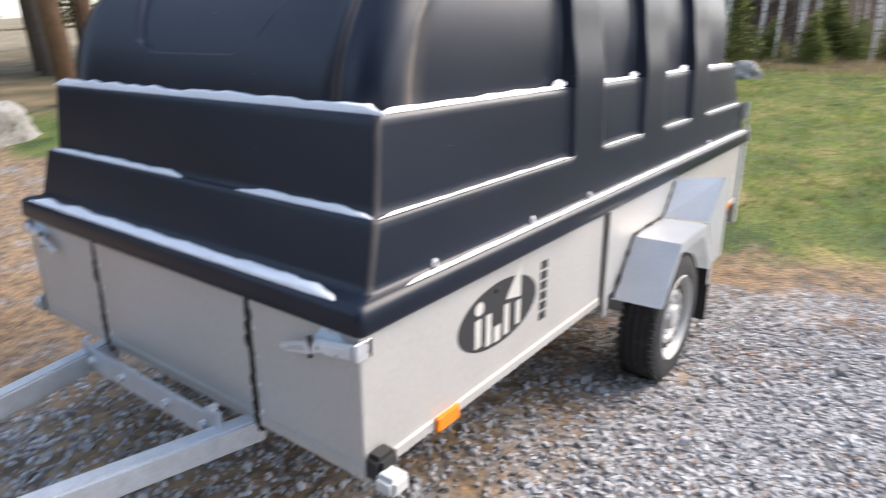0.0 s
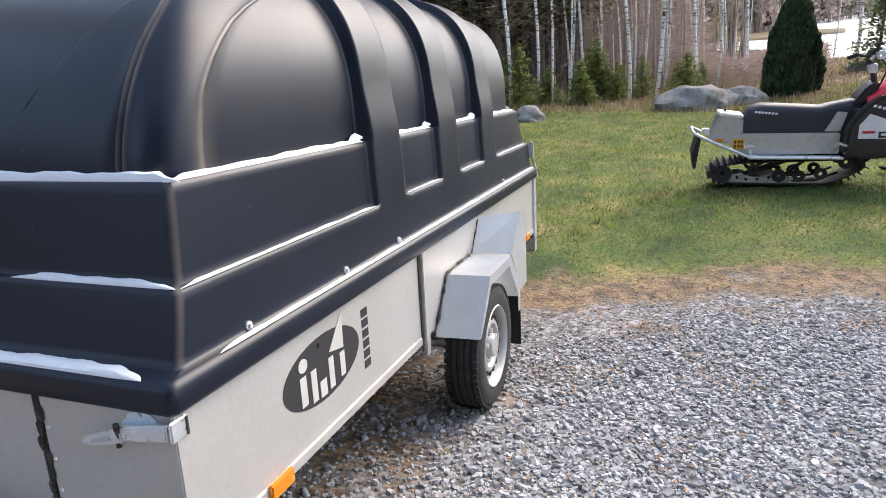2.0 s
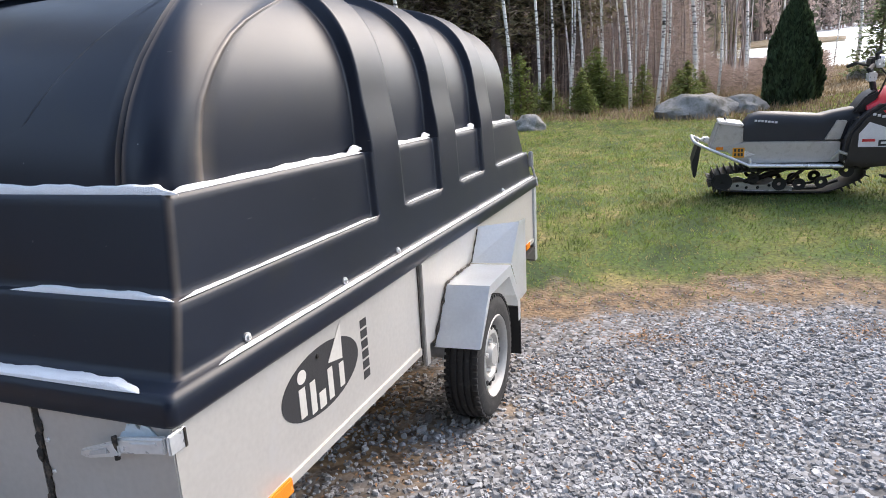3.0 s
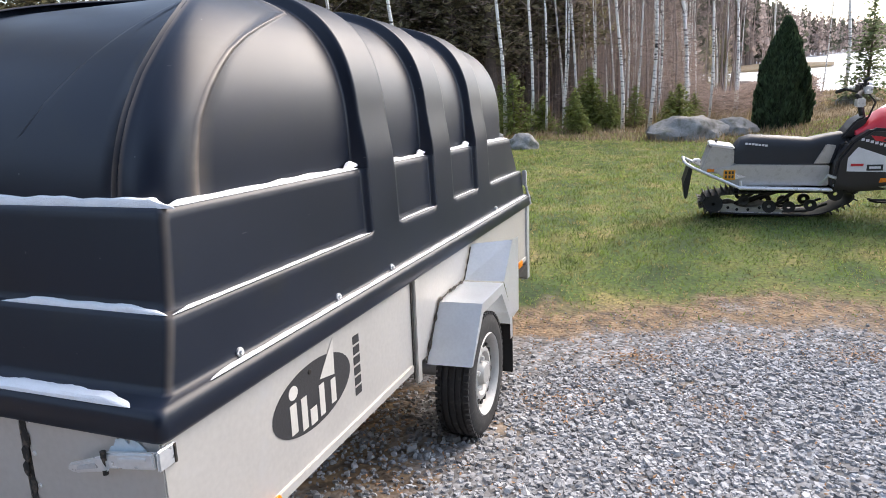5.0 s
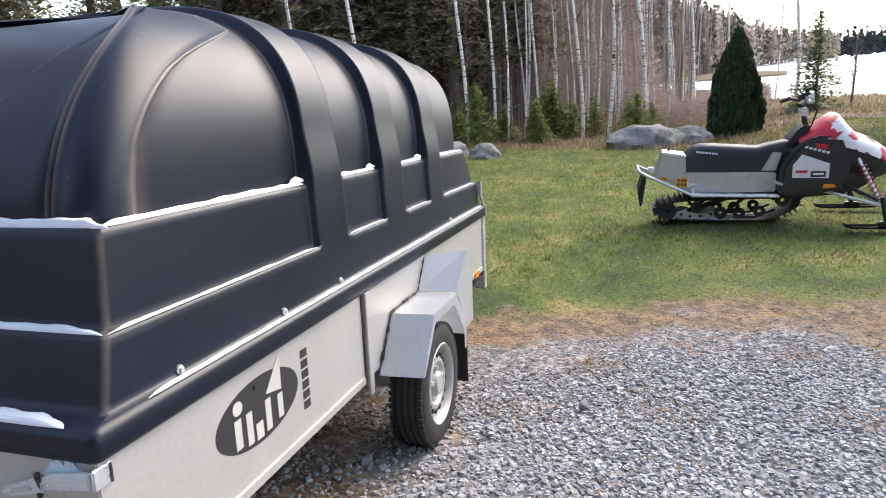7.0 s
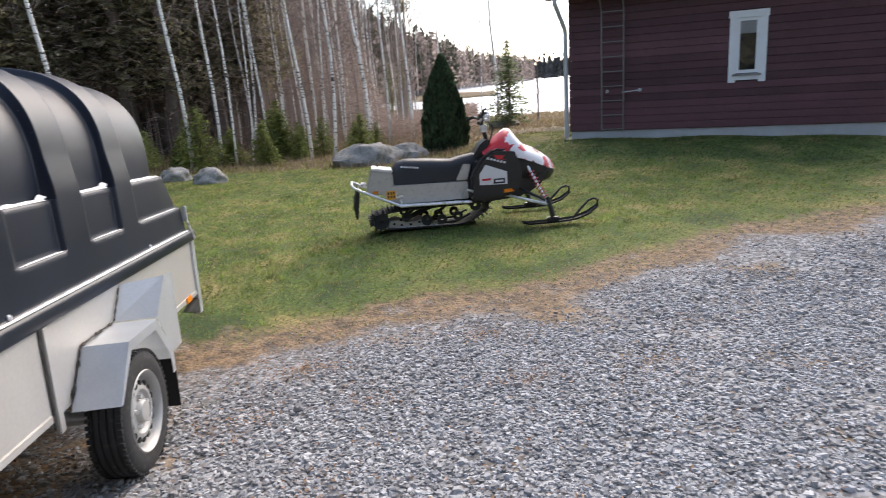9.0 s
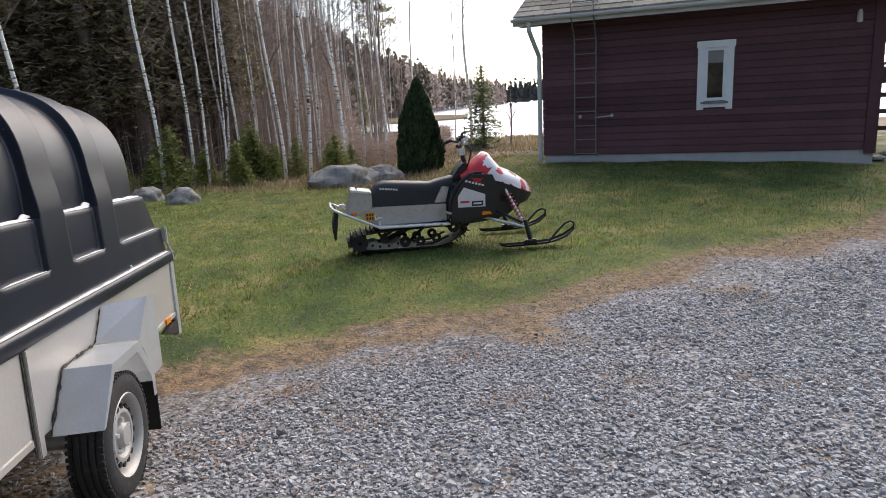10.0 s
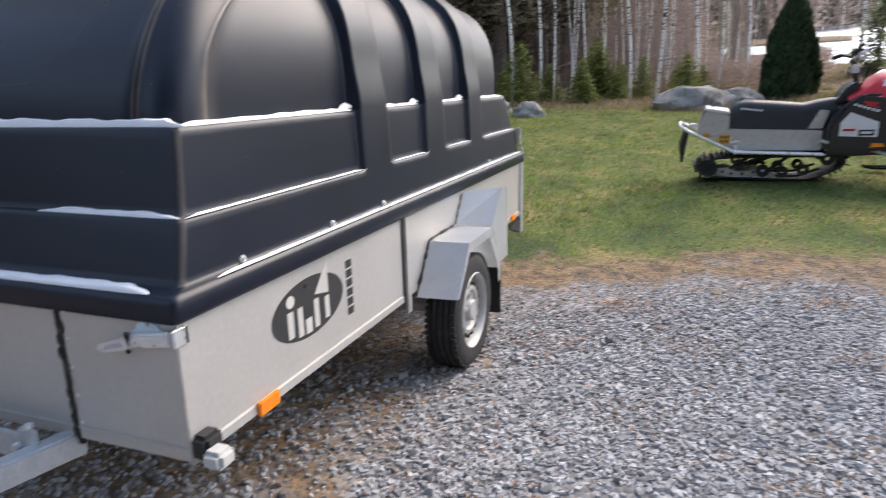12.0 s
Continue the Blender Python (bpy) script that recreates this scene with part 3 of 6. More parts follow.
def front_fittings():
    for s, x in ((1, 0.0), (-1, -W)):
        # over-centre latch that holds the cover
        tilt = lambda pts: [(x - s * u, v) for u, v in pts]
        latch = part("latch", prism(tilt([(0.135, 0.752), (0.135, 0.788), (0.002, 0.808), (0.002, 0.770)]), "y", -0.022, -0.008, 0.004), M_CHROME, trailer, "zinc-plated over-centre latch")
        part("lever", prism(tilt([(0.235, 0.738), (0.232, 0.752), (0.13, 0.786), (0.12, 0.752), (0.215, 0.733)]), "y", -0.030, -0.018, 0.004), M_CHROME, latch)
        part("lever_slot", prism(tilt([(0.205, 0.744), (0.20, 0.755), (0.15, 0.770), (0.15, 0.757)]), "y", -0.0325, -0.03, 0.001), M_GALV, latch)
        part("latch_rib", prism(tilt([(0.095, 0.778), (0.095, 0.784), (0.02, 0.796), (0.02, 0.789)]), "y", -0.025, -0.021, 0.001), M_CHROME, latch)
        part("hinge_pin", tube([(x - s * 0.132, -0.024, 0.742), (x - s * 0.132, -0.024, 0.795)], 0.006, 8), M_DIRT, latch)
        part("side_hook", block(min(x + s * 0.001, x + s * 0.010), max(x + s * 0.001, x + s * 0.010), -0.02, 0.035, 0.765, 0.812, 0.004), M_CHROME, latch)
        # black strip on the solid hook, painting the shade of a gap
        part("hook_gap_shade", block(min(x + s * 0.009, x + s * 0.0125), max(x + s * 0.009, x + s * 0.0125), 0.022, 0.029, 0.767, 0.81, 0.001), M_DIRT, latch)
        rng = random.Random(5)
        out = [(x - s * (0.028 + 0.112 * k / 13), 0.782 + (0.024 + 0.022 * rng.random()) * max(0.0, math.sin(math.pi * k / 13)) ** 0.7) for k in range(14)]
        part("paint_residue", prism(out, "y", -0.004, -0.001, 0), M_PAINTCHIP, trailer, "flaking pale blue residue")
        # white marker lamp on a rubber arm at the low corner
        lamp = part("marker_lamp", block(min(x + s * 0.035, x + s * 0.098), max(x + s * 0.035, x + s * 0.098), -0.012, 0.052, ZB - 0.005, ZB + 0.045, 0.012), M_LENS, trailer, "white front marker lamp")
        part("lamp_arm", block(min(x - s * 0.005, x + s * 0.05), max(x - s * 0.005, x + s * 0.05), 0.0, 0.07, ZB + 0.005, ZB + 0.075, 0.012), M_RUBBER, lamp, "black rubber arm")


front_fittings()


def wheel(s):
    """s: 1 right, -1 left"""
    x = 0.100 if s > 0 else -W - 0.100
    y, r, w = 1.735, 0.281, 0.076
    z = 0.285
    prof = [(-w, 0.19), (-w - 0.004, 0.22), (-w, 0.255), (-w + 0.012, r - 0.007)]
    for g in (-0.045, -0.016, 0.014, 0.043):
        prof += [(g - 0.006, r), (g - 0.004, r - 0.010), (g + 0.004, r - 0.010), (g + 0.006, r)]
    prof += [(w - 0.012, r - 0.007), (w, 0.255), (w + 0.004, 0.22), (w, 0.19), (w - 0.02, 0.172), (-w + 0.02, 0.172), (-w, 0.19)]
    wh = part("wheel", lathe([(p * s, q) for p, q in prof], (x, y, z), "x", 72), M_TYRE, trailer, "black tyre on a steel wheel")
    cube = block(-0.01, 0.01, -0.006, 0.006, -0.009, 0.009, 0)
    first = part("tread_block", cube, M_TYRE, wh, smooth=False)
    for k in range(60):
        a = k * math.tau / 60
        for g in (-0.064, 0.062):
            b = first if k == 0 and g < 0 else first.copy()
            if b is not first:
                scene.collection.objects.link(b)
            b.matrix_basis = Matrix.Translation((x + g, y + (r - 0.004) * math.cos(a), z + (r - 0.004) * math.sin(a))) @ Matrix.Rotation(a, 4, "X")
    o = w - 0.004
    rim = [(o, 0.188), (o + 0.006, 0.183), (o, 0.174), (o - 0.02, 0.166), (o - 0.045, 0.160), (o - 0.05, 0.152), (o - 0.03, 0.135), (o - 0.018, 0.115), (o - 0.018, 0.10), (o - 0.035, 0.088), (o - 0.03, 0.055), (o - 0.012, 0.05), (o - 0.004, 0.045), (o - 0.002, 0.03), (o - 0.004, 0.001)]
    rm = part("rim", lathe([(p * s, q) for p, q in rim], (x, y, z), "x", 48), M_RIM, wh, "silver painted steel rim")
    # black discs on the rim paint the shade of its holes
    for k in range(16):
        a = (k + 0.5) * math.tau / 16
        c = (x + s * (o - 0.0225), y + 0.127 * math.cos(a), z + 0.127 * math.sin(a))
        part("rim_hole_shade", lathe([(s * 0.003, 0.0005), (s * 0.003, 0.0145), (-s * 0.006, 0.0145)], c, "x", 12), M_HOLESHADE, rm)
    for k in range(5):
        a = k * math.tau / 5 + 0.3
        c = (x + s * (o - 0.032), y + 0.07 * math.cos(a), z + 0.07 * math.sin(a))
        part("wheel_nut", lathe([(0, 0.012), (s * 0.018, 0.011), (s * 0.02, 0.001)], c, "x", 6), M_CHROME, rm)
    # fender of bent sheet, open at the wheel
    xi, xo = (0.004, 0.198) if s > 0 else (-W - 0.004, -W - 0.198)
    yz = [(1.420, 0.435), (1.590, 0.655), (1.935, 0.655), (2.095, 0.455), (2.10, 0.335)]
    t = 0.004
    bm = bmesh.new()
    outer = [[bm.verts.new((xi, py, pz)), bm.verts.new((xo, py + 0.012, pz))] for py, pz in yz]
    for a, b in zip(outer, outer[1:]):
        bm.faces.new((a[0], a[1], b[1], b[0]))
    # side skirt following the arch
    low = [(1.452, 0.435), (1.613, 0.612), (1.915, 0.610), (2.060, 0.440), (2.065, 0.335)]
    lv = [bm.verts.new((xo, py, pz)) for py, pz in low]
    for i in range(4):
        bm.faces.new((outer[i][1], outer[i + 1][1], lv[i + 1], lv[i]))
    bmesh.ops.solidify(bm, geom=bm.faces[:], thickness=t)
    bmesh.ops.recalc_face_normals(bm, faces=bm.faces[:])
    fen = part("fender", bm, M_FENDER, trailer, "bent zinc sheet fender", smooth=False)
    # upright stone guard behind, from the fender top to the rim of the box
    bm = bmesh.new()
    v = [bm.verts.new(p) for p in ((xi, 1.945, 0.658), (xo, 1.955, 0.660), (xo, 2.130, 0.828), (xi, 2.062, 0.812))]
    bm.faces.new(v)
    u = [bm.verts.new(p) for p in ((xo, 1.955, 0.658), (xo, 2.130, 0.830), (xo, 2.248, 0.822), (xo, 2.246, 0.435), (xo, 2.118, 0.432))]
    bm.faces.new(u)
    bmesh.ops.solidify(bm, geom=bm.faces[:], thickness=t)
    bmesh.ops.recalc_face_normals(bm, faces=bm.faces[:])
    part("stone_guard", bm, M_FENDER, fen, "bent zinc guard sheet", smooth=False)
    smear = random.Random(31)
    path = ((1.42, 0.44), (1.59, 0.658), (1.70, 0.658), (1.935, 0.658), (1.945, 0.665), (2.062, 0.812))
    bead, thick = [], []
    for (p0, q0), (p1, q1) in zip(path, path[1:]):
        m = max(2, int(math.hypot(p1 - p0, q1 - q0) / 0.02))
        for k in range(m):
            u = k / m
            bead.append((xi + s * 0.003, p0 + (p1 - p0) * u + smear.uniform(-0.004, 0.004), q0 + (q1 - q0) * u + 0.004 + smear.uniform(-0.003, 0.003)))
            thick.append(smear.choice((0.002, 0.003, 0.003, 0.004, 0.004, 0.008)))
    part("fender_sealant", tube(bead, thick, 6), M_DIRT, fen)
    part("mudflap", block(min(xo - s * 0.17, xo), max(xo - s * 0.17, xo), 2.10, 2.11, 0.145, 0.40, 0.003), M_RUBBER, trailer, "black rubber mudflap")


wheel(1)
wheel(-1)


def logo():
    """Black oval with plain light bars, a dot and a wedge, and a column of small bars beside it."""
    cy, cz, ry, rz = 0.578, 0.675, 0.211, 0.098
    decal = part("decal", prism([(cy + ry * math.cos(k * math.tau / 40), cz + rz * math.sin(k * math.tau / 40)) for k in range(40)], "x", 0.0005, 0.0015, 0), M_LOGO, trailer, "black oval emblem with plain light bars")
    for u0, u1, v0, v1 in ((0.447, 0.478, 0.606, 0.692), (0.502, 0.530, 0.594, 0.690), (0.545, 0.580, 0.590, 0.640), (0.598, 0.626, 0.594, 0.690), (0.664, 0.692, 0.604, 0.680)):
        part("bar", block(0.0016, 0.0026, u0, u1, v0, v1, 0), M_LOGOLIGHT, decal)
    part("dot", prism([(0.468 + 0.022 * math.cos(k * math.tau / 14), 0.723 + 0.020 * math.sin(k * math.tau / 14)) for k in range(14)], "x", 0.0016, 0.0026, 0), M_LOGOLIGHT, decal)
    part("wedge", prism([(0.606, 0.706), (0.689, 0.690), (0.692, 0.806)], "x", 0.0016, 0.0026, 0), M_LOGOLIGHT, decal)
    part("decal_screw", lathe([(0.0, 0.008), (0.005, 0.006), (0.006, 0.001)], (0.001, 0.554, 0.750), "x", 10), M_DIRT, decal)
    for k in range(6):
        z = 0.560 + 0.035 * k
        part("print_bar", block(0.0005, 0.0015, 0.816, 0.858, z, z + 0.027, 0), M_LOGO, decal)


logo()

# ---- the cover
RIBS = ((1.067, 1.283), (1.692, 1.915), (2.307, 2.52))
Z1, Z2 = 1.057, 1.275  # heights of the two ledges


def rib_at(y, soft=0.026):
    m = 0.0
    for a, b in RIBS:
        m = max(m, smooth_step(a - soft, a, y) * (1 - smooth_step(b - 0.012, b + soft * 2.4, y)))
    return m


def cover_ys(y0, y1):
    ys = set(np.linspace(y0, y1, 60).round(4))
    for a, b in RIBS:
        for k in np.linspace(-0.03, 0.012, 9):
            ys.add(round(a + k, 4))
        for k in np.linspace(-0.02, 0.066, 12):
            ys.add(round(b + k, 4))
    return sorted(y for y in ys if y0 <= y <= y1)


def ring(side, y0, y1, z, panel, radius):
    """One level of the stepped wall: side inset at the ribs, more at the panels, front and rear at y0 and y1."""
    pts = []
    n = 6
    xr = lambda y: -side - panel * (1 - rib_at(y))
    def arc(cx, cy, a0):
        return [(cx + radius * math.cos(a0 + (math.pi / 2) * k / n), cy + radius * math.sin(a0 + (math.pi / 2) * k / n), z) for k in range(n + 1)]
    edge = xr(y0 + radius)
    pts += arc(edge - radius, y0 + radius, -math.pi / 2)
    ys = cover_ys(0.35, 2.95)
    pts += [(xr(y), y, z) for y in ys]
    edge2 = xr(y1 - radius)
    pts += arc(edge2 - radius, y1 - radius, 0)
    left = [(-W - x, y, z) for x, y, z in reversed(pts)]
    return pts + left


def cover():
    cov = part("cover", bmesh.new(), None, trailer, "ribbed black plastic cover with stepped ledges")
    bm = bmesh.new()
    worn_glint = bm.verts.layers.float.new("wear_glint")
    levels = [
        # side, front, rear, z, panel, radius
        (-0.004, 0.004, LEN + 0.03, 0.822, 0, 0.02),
        (-0.017, -0.012, LEN + 0.045, 0.824, 0, 0.02),
        (-0.024, -0.018, LEN + 0.052, 0.834, 0, 0.022),
        (-0.022, -0.016, LEN + 0.05, 0.876, 0, 0.022),
        (-0.016, -0.010, LEN + 0.045, 0.889, 0, 0.022),
        (-0.006, 0.000, LEN + 0.03, 0.894, 0, 0.022),
        (0.008, 0.040, LEN - 0.02, 0.896, 0, 0.022),
        (0.013, 0.050, LEN - 0.0225, 0.904, 0, 0.022),
        (0.0138, 0.052, LEN - 0.025, 0.918, 0, 0.022),
        (0.0209, 0.082, LEN - 0.04896, Z1 - 0.030, 0.0, 0.022),
        (0.0220, 0.085, LEN - 0.05, Z1 - 0.012, 0.0, 0.022),
        (0.0224, 0.088, LEN - 0.0525, Z1 - 0.003, 0.0046, 0.022),
        (0.0226, 0.094, LEN - 0.055, Z1, 0.0094, 0.022),
        (0.0227, 0.112, LEN - 0.072, Z1 + 0.001, 0.0213, 0.022),
        (0.0230, 0.116, LEN - 0.07533, Z1 + 0.008, 0.0240, 0.022),
        (0.0236, 0.118, LEN - 0.08, Z1 + 0.022, 0.0240, 0.022),
        (0.0304, 0.138, LEN - 0.205, Z2 - 0.027, 0.0240, 0.022),
        (0.0310, 0.140, LEN - 0.2117, Z2 - 0.012, 0.0240, 0.022),
        (0.0315, 0.143, LEN - 0.2158, Z2 - 0.003, 0.0285, 0.022),
        (0.0317, 0.149, LEN - 0.22, Z2, 0.0333, 0.022),
        (0.0340, 0.22, LEN - 0.3, Z2 + 0.001, 0.107, 0.022),
    ]
    rings = [[bm.verts.new(p) for p in ring(sd, y0, y1, z, pn, rd)] for sd, y0, y1, z, pn, rd in levels]
    for r, s in zip(rings, rings[1:]):
        n = len(r)
        for i in range(n):
            bm.faces.new((r[i], r[(i + 1) % n], s[(i + 1) % n], s[i]))
    # corner edges: rubbing and the painted highlight share one value
    for r in rings:
        n = len(r)
        for i, amount in ((2, 0.25), (3, 0.6), (4, 0.6), (5, 0.25)):
            for v in (r[i], r[n - 1 - i]):
                v[worn_glint] = amount if v.co.z > 0.9 else 0.0
    bmesh.ops.recalc_face_normals(bm, faces=bm.faces[:])
    part("stepped_wall", bm, M_COVER, cov, sharp=50)
    # domed top: rings of rounded rectangles that close towards the ridge
    hx, top, mid = W / 2 - 0.088, 0.605, -W / 2
    yf, yb, lf, lb = 0.168, LEN - 0.255, 0.86, 0.30

    def side_in(f):
        return hx * (1 - max(0, 1 - f ** 3.2) ** (1 / 3.2))

    def rib_in(f):
        return hx * (1 - max(0, 1 - f ** 3.5) ** (1 / 3.5))

    def level_of(f):
        front = lf * (1 - max(0, 1 - f ** 1.9) ** (1 / 1.9))
        rear = lb * (1 - max(0, 1 - f ** 2.8) ** (1 / 2.8))
        return side_in(f), front, rear

    fs = sorted(set([k / 44 for k in range(42)] + [(1 - (1 - k / 26) ** 4.2) ** (1 / 4.2) for k in range(27)] + [0.155, 0.175, 0.19, 0.196, 0.199, 0.202, 0.205, 0.208, 0.213, 0.22]))
    rib_ys = [y for y in cover_ys(1.02, 2.60)]
    rings = []
    sunk = [(-0.052, 0.0580), (-0.024, 0.0581), (-0.006, 0.0573)]
    for f, drop, rib in [(0.0, d - 0.002, r) for d, r in sunk] + [(f, 0.0, 0.0568 - 0.022 * smooth_step(0.0, 0.35, f)) for f in fs]:
        si, fi, ri = level_of(f)
        half = max(hx - si, 0.0)
        y0, y1, z = yf + fi, yb - ri, Z2 - 0.004 + top * f + drop
        r = min(float(np.interp(z, (1.27, 1.40, 1.475, 1.563, 1.66, 1.765, 1.88), (0.100, 0.094, 0.090, 0.080, 0.056, 0.026, 0.012))), half * 0.95)
        ry = float(np.interp(z, (1.27, 1.36, 1.44, 1.53, 1.58, 1.627, 1.67, 1.708, 1.79), (0.080, 0.082, 0.087, 0.106, 0.124, 0.150, 0.194, 0.25, 0.39)))
        ry = max(r, min(ry, 0.965 - y0))
        # inward direction of the front slope, for the pressed groove and recess
        h = min(f, 0.99)
        fn = Vector((top * 0.01, level_of(h + 0.01)[1] - level_of(h)[1])).normalized()
        # slope of the side, for the ribs' offset
        g = min(f, 0.996)
        dn = Vector((top * 0.004, side_in(g + 0.004) - side_in(g))).normalized()
        if f > 0.9999:
            dn = Vector((0.0, 1.0))
        row = []
        # from the middle of the front to the corner; a shallow pressed panel with rounded lower corners
        rim_u = 0.265 + 0.62 * max(0.0, z - 1.40) - 0.07 * (1 - smooth_step(0.195, 0.26, f))
        for u in (0.0, 0.08, 0.16, rim_u - 0.022, rim_u - 0.010, rim_u - 0.003, rim_u + 0.004, rim_u + 0.016, rim_u + 0.05, *(rim_u + (0.55 - rim_u) * q for q in (0.4, 0.6, 0.8, 1.0))):
            x = u / 0.55 * (half - r) if half - r < 0.55 else u
            inset = 0.020 * (1 - smooth_step(rim_u - 0.010, rim_u + 0.005, u)) * smooth_step(0.196, 0.208, f)
            row.append((x, y0 + inset * fn.x, z - inset * fn.y, 0.0))
        edge = half - r
        # a raised double bead beside the rounded corner
        for d, lift, worn_glint_by in ((-0.036, 0.0, 0.0), (-0.027, 0.0055, 0.75), (-0.018, -0.002, 0.0), (-0.009, 0.0055, 0.75), (0.0, 0.0, 0.0)):
            row.append((max(0, edge + d * min(1, half / 0.2)), y0 - lift * fn.x, z + lift * fn.y, worn_glint_by))
        for k in range(9):
            a = -math.pi / 2 + (math.pi / 2) * k / 8
            row.append((edge + r * math.cos(a), y0 + ry + ry * math.sin(a), z, (0.0, 0.0, 0.0, 0.0, 0.0, 0.0, 0.0, 0.0, 0.22)[k]))
        # a soft bead where the rounded corner meets the side
        # its last value paints the bead's scuffing together with its highlight
        for d, w in ((0.004, 0.0018), (0.010, 0.0042), (0.016, 0.0054), (0.022, 0.0042), (0.028, 0.0018), (0.034, 0.0)):
            w *= min(1, half / 0.2)
            row.append((half + w * dn.x, y0 + ry + d, z + w * dn.y, 0.85 - 34 * abs(d - 0.016)))
        ys0 = y0 + ry + 0.034
        for k in range(1, 13):
            y = ys0 + (1.015 - ys0) * k / 13 if ys0 < 1.015 else 1.015
            bead = 0
            row.append((half + bead, max(y, ys0) if ys0 < 1.015 else ys0 - 0.0001 * (12 - k), z, 0.0))
        for y in rib_ys:
            m = rib_at(y)
            row.append((half + m * (si - rib_in(f) + rib * dn.x), max(y, ys0), z + m * 0.026 * dn.y, 0.0))
        for k in range(1, 9):
            row.append((half, 2.60 + (y1 - r - 2.60) * k / 9, z, 0.0))
        for k in range(9):
            a = (math.pi / 2) * k / 8
            row.append((edge + r * math.cos(a), y1 - r + r * math.sin(a), z, 0.0))
        row.append((0.0, y1, z, 0.0))
        rings.append(row)
    bm = bmesh.new()
    worn_glint = bm.verts.layers.float.new("wear_glint")
    for s in (1, -1):
        vs = []
        for row in rings:
            vs.append([])
            for x, y, z, rubbed_glint in row:
                vs[-1].append(bm.verts.new((mid + s * x, y, z)))
                vs[-1][-1][worn_glint] = max(0.0, rubbed_glint)
        for r, q in zip(vs, vs[1:]):
            for i in range(len(r) - 1):
                bm.faces.new((r[i], r[i + 1], q[i + 1], q[i]) if s > 0 else (q[i], q[i + 1], r[i + 1], r[i]))
    bmesh.ops.remove_doubles(bm, verts=bm.verts[:], dist=0.0004)
    bmesh.ops.recalc_face_normals(bm, faces=bm.faces[:])
    part("dome", bm, M_COVER, cov, sharp=60)
    # bolts along the side
    for y in (0.285, 0.77, 1.168, 2.598):
        for s in (1, -1):
            x = -0.012 if s > 0 else -W + 0.012
            part("cover_bolt", lathe([(s * -0.004, 0.012), (s * 0.003, 0.012), (s * 0.004, 0.007), (s * 0.009, 0.006), (s * 0.010, 0.001)], (x, y, 0.908), "x", 12), M_CHROME, cov, "zinc-plated bolt")
    # rear clasps
    for s, x in ((1, -0.02), (-1, -W + 0.02)):
        part("rear_clasp", block(min(x, x + s * 0.03), max(x, x + s * 0.03), LEN - 0.06, LEN - 0.03, 0.96, 1.06, 0.006), M_CHROME, cov)
        part("rear_strap", tube([(x + s * 0.02, LEN - 0.045, 0.97), (x + s * 0.03, LEN - 0.03, 0.92), (x + s * 0.045, LEN + 0.0, 0.83)], 0.008, 6), M_CHROME, cov)


cover()


def snow_strip(a, b, width, thick, label, seed, across=(-1, 0, 0)):
    """A thin uneven strip of snow from a to b, lying on a ledge of the trailer; across points inwards."""
    rng = random.Random(seed)
    a, b, across = Vector(a), Vector(b), Vector(across)
    long = (b - a).length
    n = max(16, int(long / 0.014))
    rows = []
    for i in range(n + 1):
        t = i / n
        p = a.lerp(b, t)
        near = min(t, 1 - t) * long / min(0.08, 0.5 * long)
        end = 0.05 + 0.95 * min(1.0, near * (1 + 0.5 * noise.noise(p * 22))) ** 0.75 if near > 0 else 0.03
        w = width * end * (0.85 + 0.3 * noise.noise((p * 9)) + rng.uniform(-0.06, 0.06))
        h = thick * end * (0.9 + 0.5 * noise.noise(p * 14 + Vector((3, 1, 2))))
        rows.append([LEVEL @ (p + across * q * w + Vector((0, 0, k * h))) for q, k in ((-0.02, -0.1), (0.0, 0.5), (0.12, 0.9), (0.45, 1.05), (0.8, 0.9), (1.0, 0.25), (1.02, -0.1))])
    bm = grid(rows)
    bmesh.ops.recalc_face_normals(bm, faces=bm.faces[:])
    return tagged(link("snow_strip", bm, M_SNOW), label, "snow", "snow on the trailer cover")


LAB = "thin strip of white snow on a ledge of the black cover"
zr = 0.895
snow_strip((0.012, 0.15, zr), (0.012, LEN - 0.05, zr), 0.021, 0.006, LAB, 1)
snow_strip((-0.025, 0.10, Z1), (-0.025, 1.047, Z1), 0.014, 0.005, LAB, 2)
for i, (a, b) in enumerate(((1.305, 1.672), (1.94, 2.285), (2.55, 3.2))):
    snow_strip((-0.027, a, Z1), (-0.027, b, Z1), 0.011, 0.004, LAB, 3 + i)
for i, (a, b) in enumerate(((0.150, 1.047), (1.305, 1.672), (1.935, 2.287), (2.545, 3.06))):
    snow_strip((-0.062, a, Z2), (-0.062, b, Z2), 0.030, 0.012, LAB, 7 + i)
    if i < 3:
        snow_strip((-0.064, b - 0.10, Z2 + 0.005), (-0.066, b + 0.022, Z2 + 0.010), 0.026, 0.020, "small heap of white snow in a corner of the black cover", 17 + i)
fw = (0, 1, 0)
snow_strip((-0.06, -0.008, zr - 0.002), (-W + 0.05, -0.010, zr - 0.002), 0.050, 0.013, LAB, 21, fw)
snow_strip((-0.03, 0.093, Z1), (-0.52, 0.093, Z1), 0.028, 0.012, LAB, 22, fw)
snow_strip((-0.76, 0.093, Z1), (-W + 0.06, 0.093, Z1), 0.028, 0.012, LAB, 23, fw)
snow_strip((-0.030, 0.150, Z2), (-W + 0.03, 0.150, Z2), 0.034, 0.021, LAB, 24, fw)


# ---------------------------------------------------------------- house
HOUSE = pose(5.08, 12.02, 0.2, 0, 0, -28)
HL, HW, HEAVE = 5.78, 7.0, 2.69
